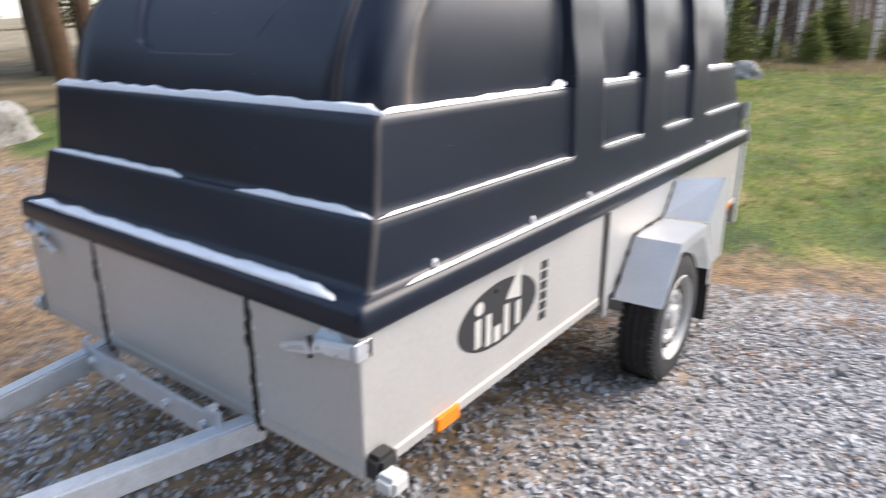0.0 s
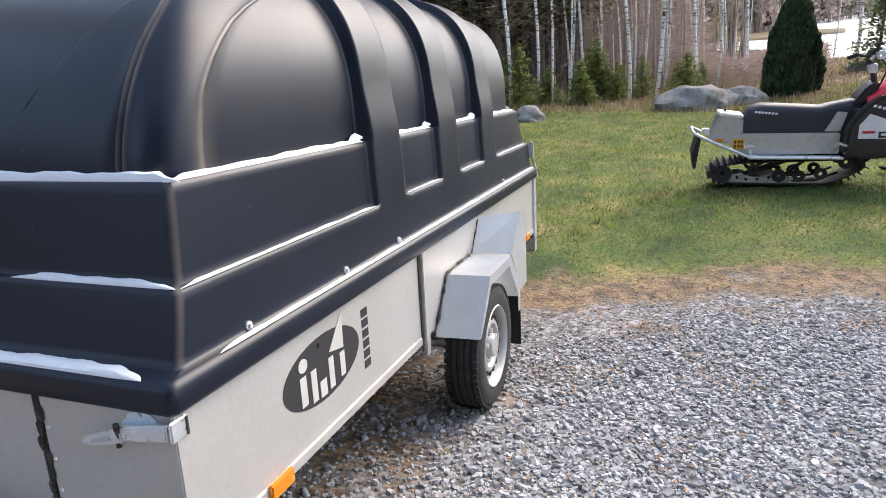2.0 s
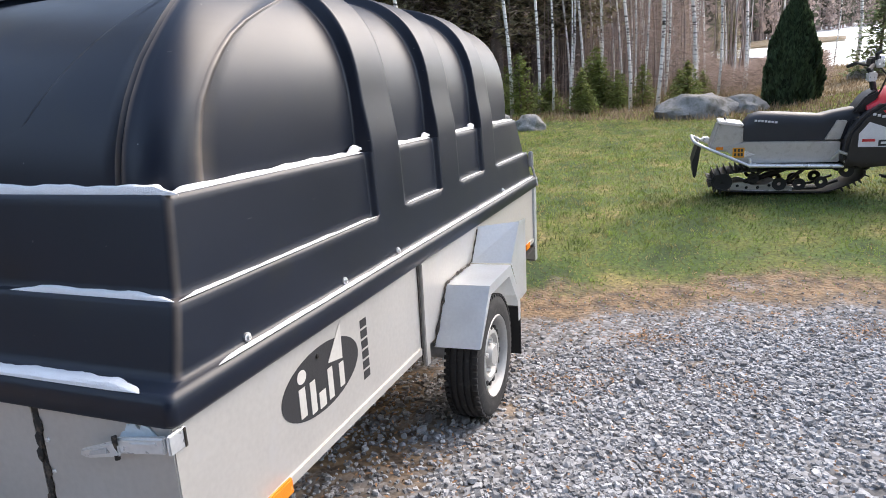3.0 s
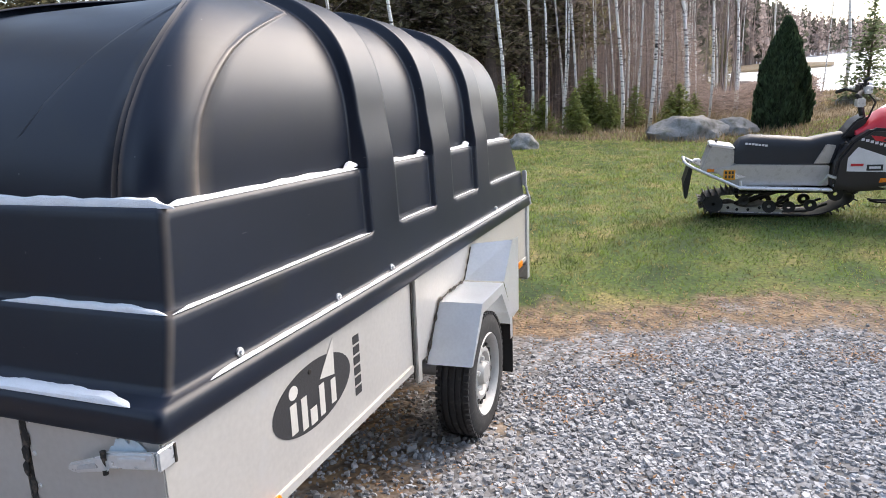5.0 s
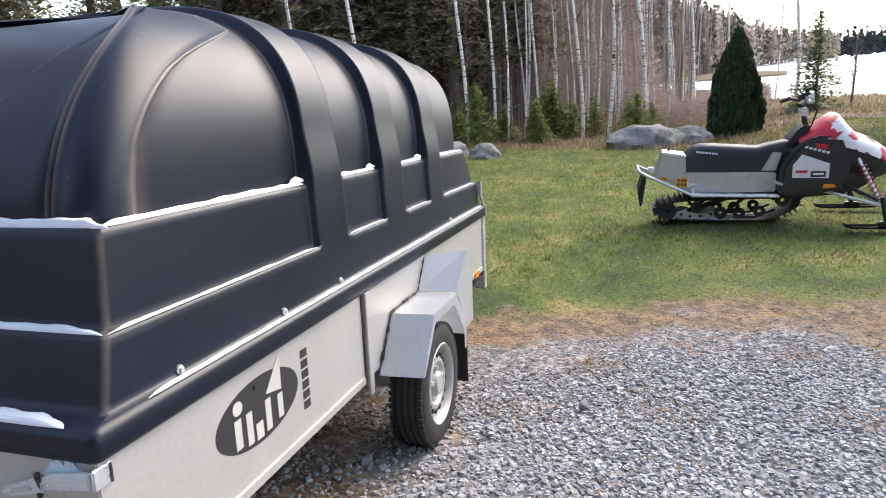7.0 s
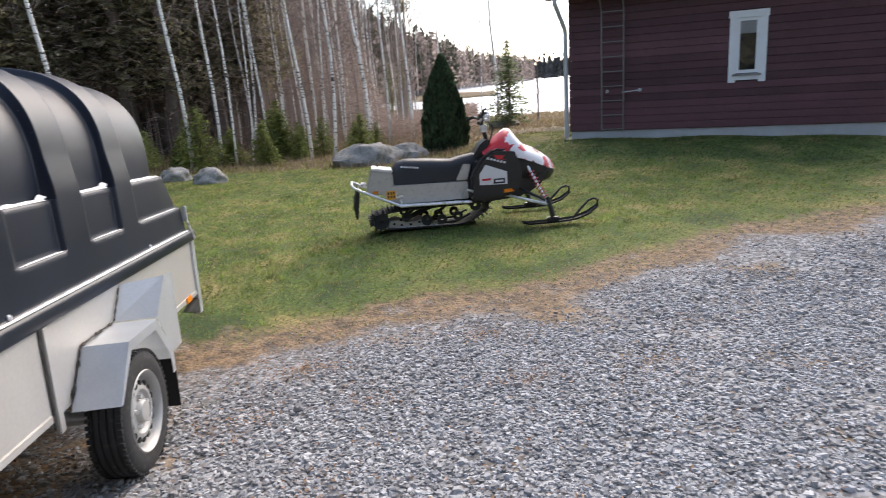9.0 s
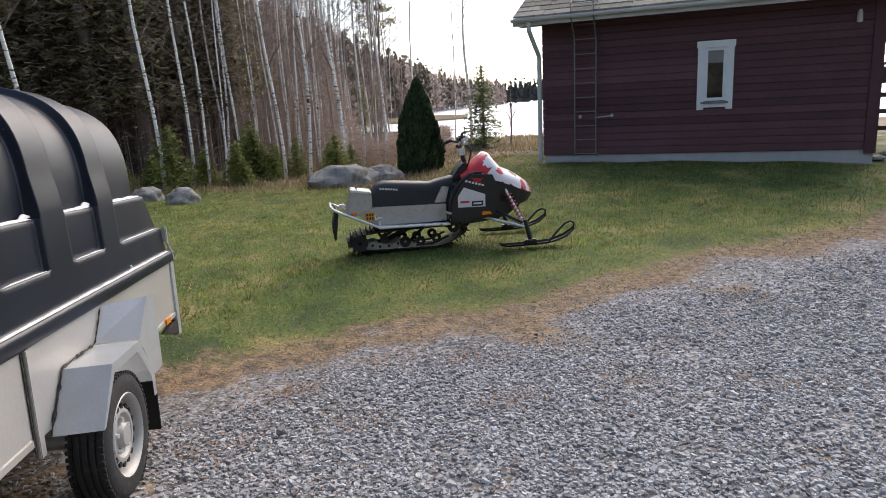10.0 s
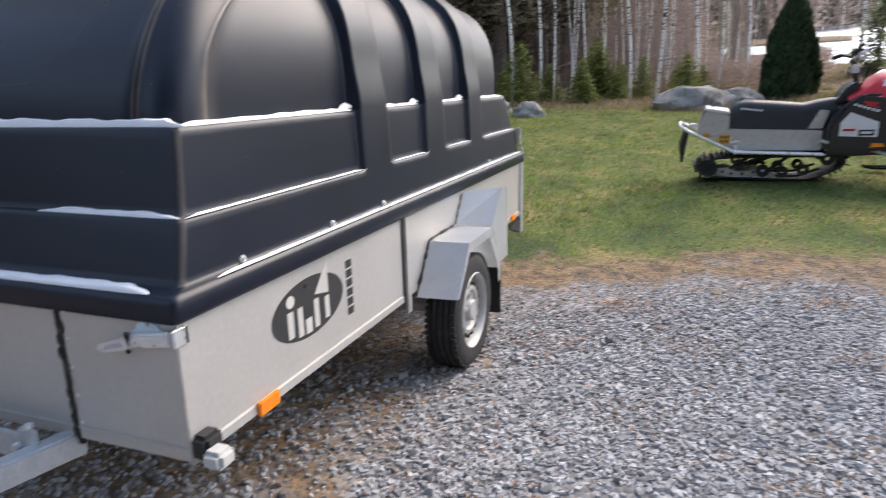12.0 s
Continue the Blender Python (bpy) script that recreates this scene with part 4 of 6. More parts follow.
house = thing("house", HOUSE, "dark brown log-sided house with a low roof beside the lawn", "house")


def build_house():
    part("plinth", block(0.02, HL, 0.02, HW, -0.5, 0.19, 0.01), M_PLINTH, house, "grey concrete plinth")
    part("wall_core", block(0.03, HL - 0.03, 0.03, HW - 0.03, 0.19, HEAVE + 0.1, 0), M_HOLESHADE, house)
    # window opening
    wx0, wx1, wz0, wz1 = 2.875, 3.485, 0.955, 2.18
    board = 0.135
    n = int((HEAVE - 0.17) / board) + 1
    for k in range(n):
        z0 = 0.17 + k * board
        z1 = z0 + board - 0.004
        spans = [(0.0, HL)]
        if z1 > wz0 + 0.04 and z0 < wz1 - 0.04:
            spans = [(0.0, wx0 + 0.03), (wx1 - 0.03, HL)]
        for a, b in spans:
            part("wall_board", prism([(-0.008, z0), (-0.014, z0 + 0.010), (-0.014, z1 - 0.008), (-0.009, z1), (0.03, z1), (0.03, z0)], "x", a, b, 0), M_PLANK, house, smooth=False)
        part("wall_board", prism([(0.004, z0), (-0.012, z0 + 0.012), (-0.012, z1 - 0.014), (0.004, z1), (0.03, z1), (0.03, z0)], "y", 0.0, HW, 0), M_PLANK, house, smooth=False)
    part("corner_board", block(HL - 0.16, HL + 0.02, -0.05, -0.014, 0.1, HEAVE, 0.004), M_PLANK, house)
    # window
    win = part("window", block(wx0, wx0 + 0.12, -0.045, -0.012, wz0, wz1 - 0.12, 0.004), M_WHITE, house, "white-framed window")
    part("casing", block(wx1 - 0.12, wx1, -0.045, -0.012, wz0, wz1 - 0.12, 0.004), M_WHITE, win)
    part("casing", block(wx0 - 0.02, wx1 + 0.02, -0.05, -0.012, wz1 - 0.12, wz1, 0.004), M_WHITE, win)
    part("casing", block(wx0 + 0.12, wx1 - 0.12, -0.042, -0.012, wz0 + 0.04, wz0 + 0.13, 0.004), M_WHITE, win)
    part("sill", prism([(-0.07, wz0 + 0.135), (0.0, wz0 + 0.165), (0.0, wz0 + 0.11), (-0.07, wz0 + 0.11)], "x", wx0 + 0.07, wx1 - 0.07, 0.002), M_LADDER, win)
    fx0, fx1, fz0, fz1 = wx0 + 0.12, wx1 - 0.12, wz0 + 0.16, wz1 - 0.12
    for a, b, c, d in ((fx0, fx0 + 0.055, fz0, fz1), (fx1 - 0.055, fx1, fz0, fz1), (fx0 + 0.055, fx1 - 0.055, fz0, fz0 + 0.055), (fx0 + 0.055, fx1 - 0.055, fz1 - 0.055, fz1)):
        part("sash", block(a, b, -0.02, 0.02, c, d, 0.004), M_WHITE, win)
    pane = part("pane", block(fx0 + 0.05, fx1 - 0.05, 0.0, 0.004, fz0 + 0.05, fz1 - 0.05, 0), M_GLASS, win)
    # dark grey strip just in front of the pane's top
    part("pane_top_strip", block(fx0 + 0.056, fx1 - 0.056, -0.004, -0.001, fz1 - 0.27, fz1 - 0.056, 0), M_LADDER, win, "dark grey strip across the top of the pane")
    # roof: boards in courses, with fascia and gutter
    over, eave_out = 0.46, 0.50
    pitch = math.tan(radians(23))
    for k in range(15):
        y0 = -eave_out + k * 0.28
        z0 = HEAVE + 0.13 + (y0 + eave_out) * pitch
        rng = random.Random(k)
        x = -over
        while x < HL + over:
            w = rng.uniform(0.42, 0.62)
            x1 = min(x + w, HL + over)
            lift = rng.uniform(0, 0.008)
            part("roof_board", prism([(y0 - 0.02, z0 + lift), (y0 + 0.30, z0 + 0.30 * pitch + lift), (y0 + 0.30, z0 + 0.30 * pitch + 0.025 + lift), (y0 - 0.02, z0 + 0.03 + lift)], "x", x, x1 - 0.006, 0), M_ROOF, house, smooth=False)
            x = x1
    part("roof_deck", prism([(-eave_out + 0.02, HEAVE + 0.12), (HW / 2, HEAVE + 0.12 + (HW / 2 + eave_out) * pitch), (HW + eave_out, HEAVE + 0.12), (HW + eave_out, HEAVE + 0.02), (HW / 2, HEAVE + (HW / 2 + eave_out) * pitch), (-eave_out + 0.02, HEAVE + 0.02)], "x", -over + 0.02, HL + over - 0.02, 0.002), M_PIPE, house)
    part("soffit", block(-over + 0.03, HL + over - 0.03, -eave_out + 0.03, 0.02, HEAVE + 0.0, HEAVE + 0.03, 0.002), M_PLANK, house)
    part("fascia", block(-over, HL + over, -eave_out - 0.015, -eave_out + 0.02, HEAVE - 0.02, HEAVE + 0.13, 0.003), M_PIPE, house, "pale grey fascia board")
    part("gable", prism([(0.0, HEAVE), (HW / 2, HEAVE + HW / 2 * pitch), (HW, HEAVE)], "x", 0.0, HL, 0), M_PLANK, house)
    g = []
    for k in range(9):
        a = math.pi * (1 + k / 8)
        g.append((-eave_out - 0.08 + 0.06 * math.cos(a), HEAVE + 0.10 + 0.06 * math.sin(a)))
    g += [(p, q) for p, q in [(g[-1][0] - 0.006, g[-1][1])] + [(-eave_out - 0.08 + 0.054 * math.cos(math.pi * (2 - k / 8)), HEAVE + 0.10 + 0.054 * math.sin(math.pi * (2 - k / 8))) for k in range(1, 9)]]
    part("gutter", prism(g, "x", -over - 0.02, HL + over + 0.02, 0), M_PIPE, house, "pale grey gutter")
    part("downpipe", tube([(-0.14, -eave_out - 0.06, HEAVE + 0.04), (-0.14, -eave_out - 0.06, HEAVE - 0.12), (-0.06, -0.10, HEAVE - 0.55), (-0.055, -0.08, HEAVE - 0.65), (-0.055, -0.08, 0.06), (-0.075, -0.16, 0.0)], 0.045, 12), M_PIPE, house, "pale grey downpipe")


build_house()


def ladder():
    """Wall ladder with its hooks over the eave and a roof ladder above."""
    lad = thing("wall_ladder", HOUSE, "grey steel ladder fixed to the brown house wall", "ladder")
    xa, xb, y = 0.66, 1.065, -0.60
    yb = -0.22
    for x in (xa, xb):
        part("stile", tube([(x, yb, 0.16), (x, yb, HEAVE - 0.3), (x, y + 0.0, HEAVE + 0.05), (x, y, HEAVE + 0.3), (x, y + 0.15, HEAVE + 0.42), (x, 2.2, HEAVE + 0.22 + 2.8 * math.tan(radians(23)))], 0.014, 8), M_LADDER, lad)
    for k in range(10):
        part("rung", tube([(xa, yb, 0.21 + 0.27 * k), (xb, yb, 0.21 + 0.27 * k)], 0.011, 8), M_LADDER, lad)
    for k in range(8):
        yy = -0.3 + 0.28 * k
        part("rung", tube([(xa, yy, HEAVE + 0.2 + (yy + 0.6) * math.tan(radians(23))), (xb, yy, HEAVE + 0.2 + (yy + 0.6) * math.tan(radians(23)))], 0.011, 8), M_CHROME, lad)
    for x in (xa, xb):
        part("wall_bracket", tube([(x, yb, 2.3), (x, 0.0, 2.3)], 0.01, 6), M_LADDER, lad)


ladder()


def wall_taps():
    for x in (0.735, 1.345):
        tap = thing("wall_tap", HOUSE @ pose(x, -0.014, 0.92), "small grey pipe fitting on the brown house wall", "tap")
        part("rosette", lathe([(0.0, 0.035), (-0.02, 0.03), (-0.025, 0.001)], (0, 0, 0), "y", 14), M_PIPE, tap)
        part("spout", tube([(0, -0.02, 0), (0, -0.09, 0.0), (0, -0.10, -0.03)], 0.014, 8), M_PIPE, tap)
    hose = thing("pipe_stub", HOUSE @ pose(1.02, -0.05, 0.89), "thin grey pipe along the brown house wall", "pipe")
    part("pipe", tube([(0, 0, 0), (0.32, 0.0, 0.03)], 0.012, 8), M_PIPE, hose)
    lamp = thing("wall_lamp", HOUSE @ pose(5.38, -0.03, 2.40), "pale wall lamp under the eave of the house", "lamp")
    part("shade", lathe([(-0.11, 0.02), (-0.10, 0.045), (0.06, 0.04), (0.10, 0.02)], (0, -0.09, 0), "z", 16), M_LENS, lamp)
    part("bracket", block(-0.03, 0.03, -0.07, 0.02, 0.03, 0.09, 0.006), M_LADDER, lamp)


wall_taps()


def terrace_rail():
    rail = thing("terrace_railing", HOUSE @ pose(HL + 0.1, 2.2, 0.0), "dark brown wooden terrace railing beside the house", "railing")
    for z in (0.35, 0.68, 1.0):
        part("rail", block(0, 3.2, -0.02, 0.02, z, z + 0.09, 0.004), M_PLANK, rail)
    for x in (0.0, 1.5, 3.0):
        part("post", block(x, x + 0.09, 0.02, 0.11, -0.6, 1.15, 0.004), M_PLANK, rail)
    wall = thing("stone_step", HOUSE @ pose(HL + 0.05, 0.1, 0.0), "low dry stone edge at the house corner", "stones")
    rng = random.Random(4)
    for k in range(22):
        bm = bmesh.new()
        bmesh.ops.create_icosphere(bm, subdivisions=2, radius=1)
        s = Vector((rng.uniform(0.12, 0.2), rng.uniform(0.1, 0.16), rng.uniform(0.05, 0.08)))
        c = Vector((rng.uniform(0, 2.2), rng.uniform(-0.1, 0.5), -0.12 + 0.1 * (k % 4)))
        for v in bm.verts:
            v.co = Vector(a * b for a, b in zip(v.co * (1 + 0.25 * noise.noise(v.co * 1.5 + c * 3)), s)) + c
        part("stone", bm, M_ROCK, wall)


terrace_rail()

# ---------------------------------------------------------------- snowmobile
SLED = pose(0.955, 6.10, float(height(2.2, 6.1)) + 0.008, 0, 0, 3)
sled = thing("snowmobile", SLED @ Matrix.Scale(0.895, 4), "black and silver snowmobile with red and white hood on grass", "snowmobile")


def build_sled():
    yr, yl = -0.20, 0.20  # tunnel sides; the near side is negative
    # tunnel, running boards, rear box
    part("tunnel", prism([(0.30, 0.50), (0.52, 0.33), (1.40, 0.33), (1.40, 0.54), (0.52, 0.56)], "y", yr, yl, 0.01), M_ALU, sled, "dented aluminium tunnel")
    part("tail_box", prism([(0.17, 0.50), (0.26, 0.76), (0.50, 0.72), (0.50, 0.52), (0.40, 0.46), (0.2, 0.46)], "y", -0.17, 0.17, 0.02), M_ALU, sled, "aluminium tail box")
    part("box_lid", prism([(0.25, 0.757), (0.26, 0.785), (0.50, 0.745), (0.50, 0.718)], "y", -0.175, 0.175, 0.008), M_TUBE, sled)
    part("lid_handle", tube([(0.33, -0.05, 0.77), (0.33, -0.05, 0.80), (0.33, 0.05, 0.80), (0.33, 0.05, 0.77)], 0.008, 6), M_RUBBER, sled)
    for s in (-1, 1):
        part("bumper_tube", tube([(0.62, s * 0.30, 0.34), (0.55, s * 0.29, 0.33), (0.10, s * 0.25, 0.535), (0.02, s * 0.22, 0.58), (0.0, s * 0.15, 0.60), (0.0, 0.0, 0.61)], 0.016, 10), M_TUBE, sled, "silver bumper tube")
        part("running_board", prism([(0.55, 0.335), (1.42, 0.315), (1.42, 0.295), (0.55, 0.31)], "y", s * 0.20, s * 0.33, 0.006), M_TUBE, sled, "silver running board")
        part("board_edge", tube([(0.56, s * 0.33, 0.33), (1.38, s * 0.335, 0.312)], 0.018, 10), M_TUBE, sled)
        part("toe_hold", tube([(1.30, s * 0.30, 0.36), (1.36, s * 0.34, 0.46), (1.46, s * 0.30, 0.42), (1.44, s * 0.27, 0.34)], 0.02, 8), M_ALU, sled)
        part("bumper_stay", tube([(0.57, s * 0.28, 0.33), (0.56, s * 0.28, 0.40)], 0.016, 8), M_TUBE, sled)
        part("tail_reflector", block(0.24, 0.31, s * 0.171 - 0.003, s * 0.171 + 0.003, 0.48, 0.51, 0.002), M_AMBER, sled)
    plate = part("plate", block(0.40, 0.515, yr - 0.012, yr - 0.006, 0.40, 0.505, 0.003), M_PLATE, sled, "orange plate with dark bars")
    for z in (0.418, 0.462):
        for x in (0.415, 0.45, 0.48):
            part("bar", block(x, x + 0.02, yr - 0.0145, yr - 0.012, z, z + 0.03, 0), M_LOGO, plate)
    part("plate_holder", prism([(0.515, 0.47), (0.62, 0.43), (0.515, 0.405)], "y", yr - 0.01, yr - 0.005, 0.001), M_TUBE, sled)
    part("tail_lamp", block(0.10, 0.18, -0.06, 0.06, 0.55, 0.60, 0.01), M_CHROME, sled)
    part("snow_flap", prism([(0.06, 0.56), (0.09, 0.53), (0.045, 0.20), (0.02, 0.19), (0.0, 0.35)], "y", -0.22, 0.22, 0.008), M_RUBBER, sled, "black rubber snow flap")
    # seat: sections along x with crowned tops
    secs = [(0.50, 0.14, 0.57, 0.74), (0.56, 0.16, 0.55, 0.82), (0.66, 0.165, 0.55, 0.850), (0.80, 0.165, 0.55, 0.842), (0.98, 0.165, 0.55, 0.828), (1.12, 0.16, 0.55, 0.815), (1.22, 0.15, 0.55, 0.805), (1.35, 0.14, 0.55, 0.835), (1.50, 0.13, 0.56, 0.86), (1.60, 0.11, 0.58, 0.86)]
    rows = []
    for x, hw, zb, zt in secs:
        r = []
        for k in range(15):
            t = k / 14 * math.pi
            r.append((x, -hw * (abs(math.cos(t)) ** 0.45) * math.copysign(1, math.cos(t)), zb + (zt - zb) * math.sin(t) ** 0.5))
        rows.append(r)
    bm = grid(rows)
    for e in (0, -1):
        x, hw, zb, zt = secs[e]
        bm.verts.ensure_lookup_table()
        vs = [bm.verts[i + (0 if e == 0 else (len(secs) - 1) * 15)] for i in range(15)]
        bm.faces.new(vs)
    bmesh.ops.recalc_face_normals(bm, faces=bm.faces[:])
    seat = part("seat", bm, M_SEAT, sled, "long black vinyl seat", sharp=60)
    for k in range(7):
        x = 0.60 + 0.032 * k
        part("print_bar", block(x, x + 0.024, -0.168, -0.162, 0.765 - 0.004 * k, 0.785 - 0.004 * k, 0), M_HOODWHITE, seat)
    part("seat_panel", prism([(1.26, 0.555), (1.40, 0.555), (1.45, 0.74), (1.36, 0.75)], "y", -0.168, -0.14, 0.006), M_ALU, seat)
    # body: side panels, hood
    for s in (-1, 1):
        out = [(1.40, 0.34), (1.62, 0.30), (1.95, 0.36), (2.05, 0.46), (2.06, 0.72), (1.98, 0.90), (1.72, 0.92), (1.55, 0.80), (1.43, 0.62)]
        part("side_panel", prism(out, "y", s * 0.17, s * 0.33, 0.03), M_BODY, sled, "black plastic side panel")
        sign = part("side_decal", prism([(1.52, 0.50), (1.52, 0.63), (1.60, 0.74), (1.86, 0.64), (1.86, 0.49)], "y", s * 0.331, s * 0.334, 0), M_HOODWHITE, sled, "white side graphic with small bars")
        part("bar", block(1.55, 1.66, s * 0.336 - 0.001, s * 0.336 + 0.001, 0.55, 0.575, 0), M_RED, sign)
        part("bar", block(1.69, 1.83, s * 0.336 - 0.001, s * 0.336 + 0.001, 0.505, 0.565, 0), M_LOGO, sign)
        part("bar", block(1.71, 1.81, s * 0.339 - 0.001, s * 0.339 + 0.001, 0.525, 0.547, 0), M_HOODWHITE, sign)
        for k in range(6):
            x = 1.62 + 0.04 * k
            part("print_bar", block(x, x + 0.028, s * 0.333 - 0.002, s * 0.333 + 0.002, 0.80 - 0.012 * k, 0.825 - 0.012 * k, 0), M_HOODWHITE, sled)
        part("print_bar", prism([(1.70, 0.85), (1.84, 0.83), (1.80, 0.80), (1.86, 0.78), (1.74, 0.80)], "y", s * 0.331, s * 0.3345, 0), M_RED, sled)
        part("side_reflector", prism([(1.81, 0.385), (1.94, 0.395), (1.91, 0.43), (1.82, 0.43)], "y", s * 0.331, s * 0.338, 0.001), M_AMBER, sled, "amber reflector")
    part("belly", prism([(1.40, 0.33), (1.55, 0.26), (2.10, 0.30), (2.36, 0.46), (2.44, 0.62), (2.40, 0.72), (2.0, 0.80), (1.5, 0.80)], "y", -0.24, 0.24, 0.05), M_BODY, sled)
    hood_secs = [(1.60, 0.20, 0.84, 0.89), (1.71, 0.27, 0.82, 0.965), (1.83, 0.31, 0.82, 1.06), (1.93, 0.32, 0.81, 1.13), (1.97, 0.325, 0.80, 1.12), (2.05, 0.33, 0.78, 1.015), (2.12, 0.32, 0.75, 0.935), (2.25, 0.29, 0.70, 0.88), (2.36, 0.24, 0.65, 0.81), (2.46, 0.16, 0.61, 0.735), (2.52, 0.08, 0.59, 0.66)]
    rows = []
    for x, hw, zb, zt in hood_secs:
        rows.append([(x, -hw * (abs(math.cos(k / 16 * math.pi)) ** 0.8) * math.copysign(1, math.cos(k / 16 * math.pi)), zb + (zt - zb) * math.sin(k / 16 * math.pi) ** 0.95) for k in range(17)])
    bm = grid(rows)
    bm.verts.ensure_lookup_table()
    bm.faces.new([bm.verts[i] for i in range(17)])
    bm.faces.new([bm.verts[i + 17 * (len(hood_secs) - 1)] for i in range(17)])
    bmesh.ops.recalc_face_normals(bm, faces=bm.faces[:])
    hood = part("hood", bm, M_HOODWRAP, sled, "red and white patterned hood", sharp=50)
    nose_secs = [(2.02, 0.31, 0.50, 0.77), (2.18, 0.29, 0.45, 0.73), (2.34, 0.24, 0.44, 0.68), (2.45, 0.16, 0.47, 0.63), (2.52, 0.08, 0.53, 0.61)]
    rows = [[(x, -hw * (abs(math.cos(k / 12 * math.pi)) ** 0.5) * math.copysign(1, math.cos(k / 12 * math.pi)), zt - (zt - zb) * math.sin(k / 12 * math.pi) ** 0.7) for k in range(13)] for x, hw, zb, zt in nose_secs]
    bm = grid(rows)
    bmesh.ops.recalc_face_normals(bm, faces=bm.faces[:])
    part("nose", bm, M_BODY, sled, "black plastic nose", sharp=60)
    # console, handlebar
    part("console", prism([(1.48, 0.80), (1.60, 0.98), (1.70, 1.03), (1.70, 0.82)], "y", -0.14, 0.14, 0.02), M_BODY, sled)
    bar = part("handlebar", tube([(1.60, 0, 0.98), (1.545, 0, 1.20), (1.55, 0, 1.25)], [0.03, 0.026, 0.02], 10), M_BODY, sled, "black handlebar")
    bar.location.x = 0.10
    part("grip_bar", tube([(1.44, -0.36, 1.24), (1.48, -0.30, 1.27), (1.55, -0.12, 1.25), (1.55, 0.12, 1.25), (1.48, 0.30, 1.27), (1.44, 0.36, 1.24)], 0.014, 8), M_RUBBER, bar)
    for s in (-1, 1):
        part("grip", tube([(1.49, s * 0.28, 1.27), (1.43, s * 0.38, 1.235)], 0.02, 8), M_RUBBER, bar)
        part("hand_lever", tube([(1.56, s * 0.22, 1.28), (1.52, s * 0.36, 1.27)], 0.008, 6), M_CHROME, bar)
    part("switch_block", block(1.53, 1.60, -0.24, -0.16, 1.24, 1.32, 0.01), M_CHROME, bar)
    part("bar_pad", block(1.52, 1.62, -0.10, 0.10, 1.24, 1.34, 0.02), M_BODY, bar)
    part("gauge", lathe([(0.0, 0.045), (0.03, 0.045), (0.035, 0.03), (0.035, 0.001)], (1.60, -0.04, 1.31), "x", 16), M_CHROME, bar)
    part("control_cable", tube([(1.56, -0.20, 1.26), (1.64, -0.20, 1.16), (1.62, -0.12, 1.02), (1.60, -0.08, 0.95)], 0.009, 6), M_RUBBER, bar)
    part("riser_clamp", block(1.52, 1.60, -0.05, 0.05, 1.10, 1.19, 0.012), M_CHROME, bar)
    part("mirror_stub", tube([(1.55, -0.2, 1.28), (1.53, -0.2, 1.37), (1.57, -0.2, 1.39)], 0.018, 8), M_BODY, bar)
    part("start_handle", tube([(1.50, -0.33, 0.78), (1.47, -0.35, 0.79)], 0.012, 8), M_RUBBER, sled)
    # front suspension and skis
    for s in (-1, 1):
        susp = part("shock", tube([(2.12, s * 0.27, 0.70), (2.30, s * 0.46, 0.27)], 0.016, 10), M_CHROME, sled, "shock absorber with a red coil spring")
        coil = []
        a, b = Vector((2.15, s * 0.30, 0.63)), Vector((2.29, s * 0.45, 0.31))
        d = (b - a).normalized()
        p = d.cross(Vector((0, 0, 1))).normalized()
        q = d.cross(p)
        for k in range(90):
            t = k / 89
            coil.append(a.lerp(b, t) + 0.036 * (math.cos(t * 8 * math.tau) * p + math.sin(t * 8 * math.tau) * q))
        part("spring", tube(coil, 0.0075, 6), M_SPRING, susp, "red coil spring")
        part("upper_arm", tube([(2.0, s * 0.22, 0.42), (2.28, s * 0.48, 0.28)], 0.016, 8), M_BODY, sled)
        part("lower_arm", tube([(1.85, s * 0.22, 0.34), (2.30, s * 0.50, 0.23)], 0.018, 8), M_CHROME, sled)
        part("lower_arm", tube([(2.15, s * 0.22, 0.33), (2.32, s * 0.50, 0.23)], 0.018, 8), M_CHROME, sled)
        part("spindle", tube([(2.30, s * 0.51, 0.32), (2.36, s * 0.52, 0.08)], [0.026, 0.03], 10), M_BODY, sled)
        ski_path = [(1.98, 0.03), (2.05, 0.012), (2.4, 0.010), (2.62, 0.022), (2.80, 0.075), (2.92, 0.16)]
        bm = bmesh.new()
        rows = []
        for x, z in ski_path:
            rows.append([(x, s * 0.52 + u * 0.072 * (0.6 if x > 2.9 or x < 2.0 else 1), z + c) for u, c in ((-1, 0.022), (-0.8, 0.0), (-0.25, 0.0), (0, -0.008), (0.25, 0.0), (0.8, 0.0), (1, 0.022))])
        bm = grid(rows)
        bmesh.ops.solidify(bm, geom=bm.faces[:], thickness=0.012)
        bmesh.ops.recalc_face_normals(bm, faces=bm.faces[:])
        ski = part("ski", bm, M_BODY, sled, "black plastic ski")
        part("ski_loop", tube([(2.60, s * 0.52, 0.03), (2.70, s * 0.52, 0.14), (2.80, s * 0.52, 0.235), (2.87, s * 0.52, 0.26), (2.92, s * 0.52, 0.235), (2.91, s * 0.52, 0.15)], 0.014, 8), M_BODY, ski)
        part("ski_saddle", block(2.28, 2.44, s * 0.52 - 0.035, s * 0.52 + 0.035, 0.012, 0.075, 0.012), M_BODY, ski)
        part("ski_keel", block(2.12, 2.6, s * 0.52 - 0.008, s * 0.52 + 0.008, -0.006, 0.01, 0.003), M_CHROME, ski)
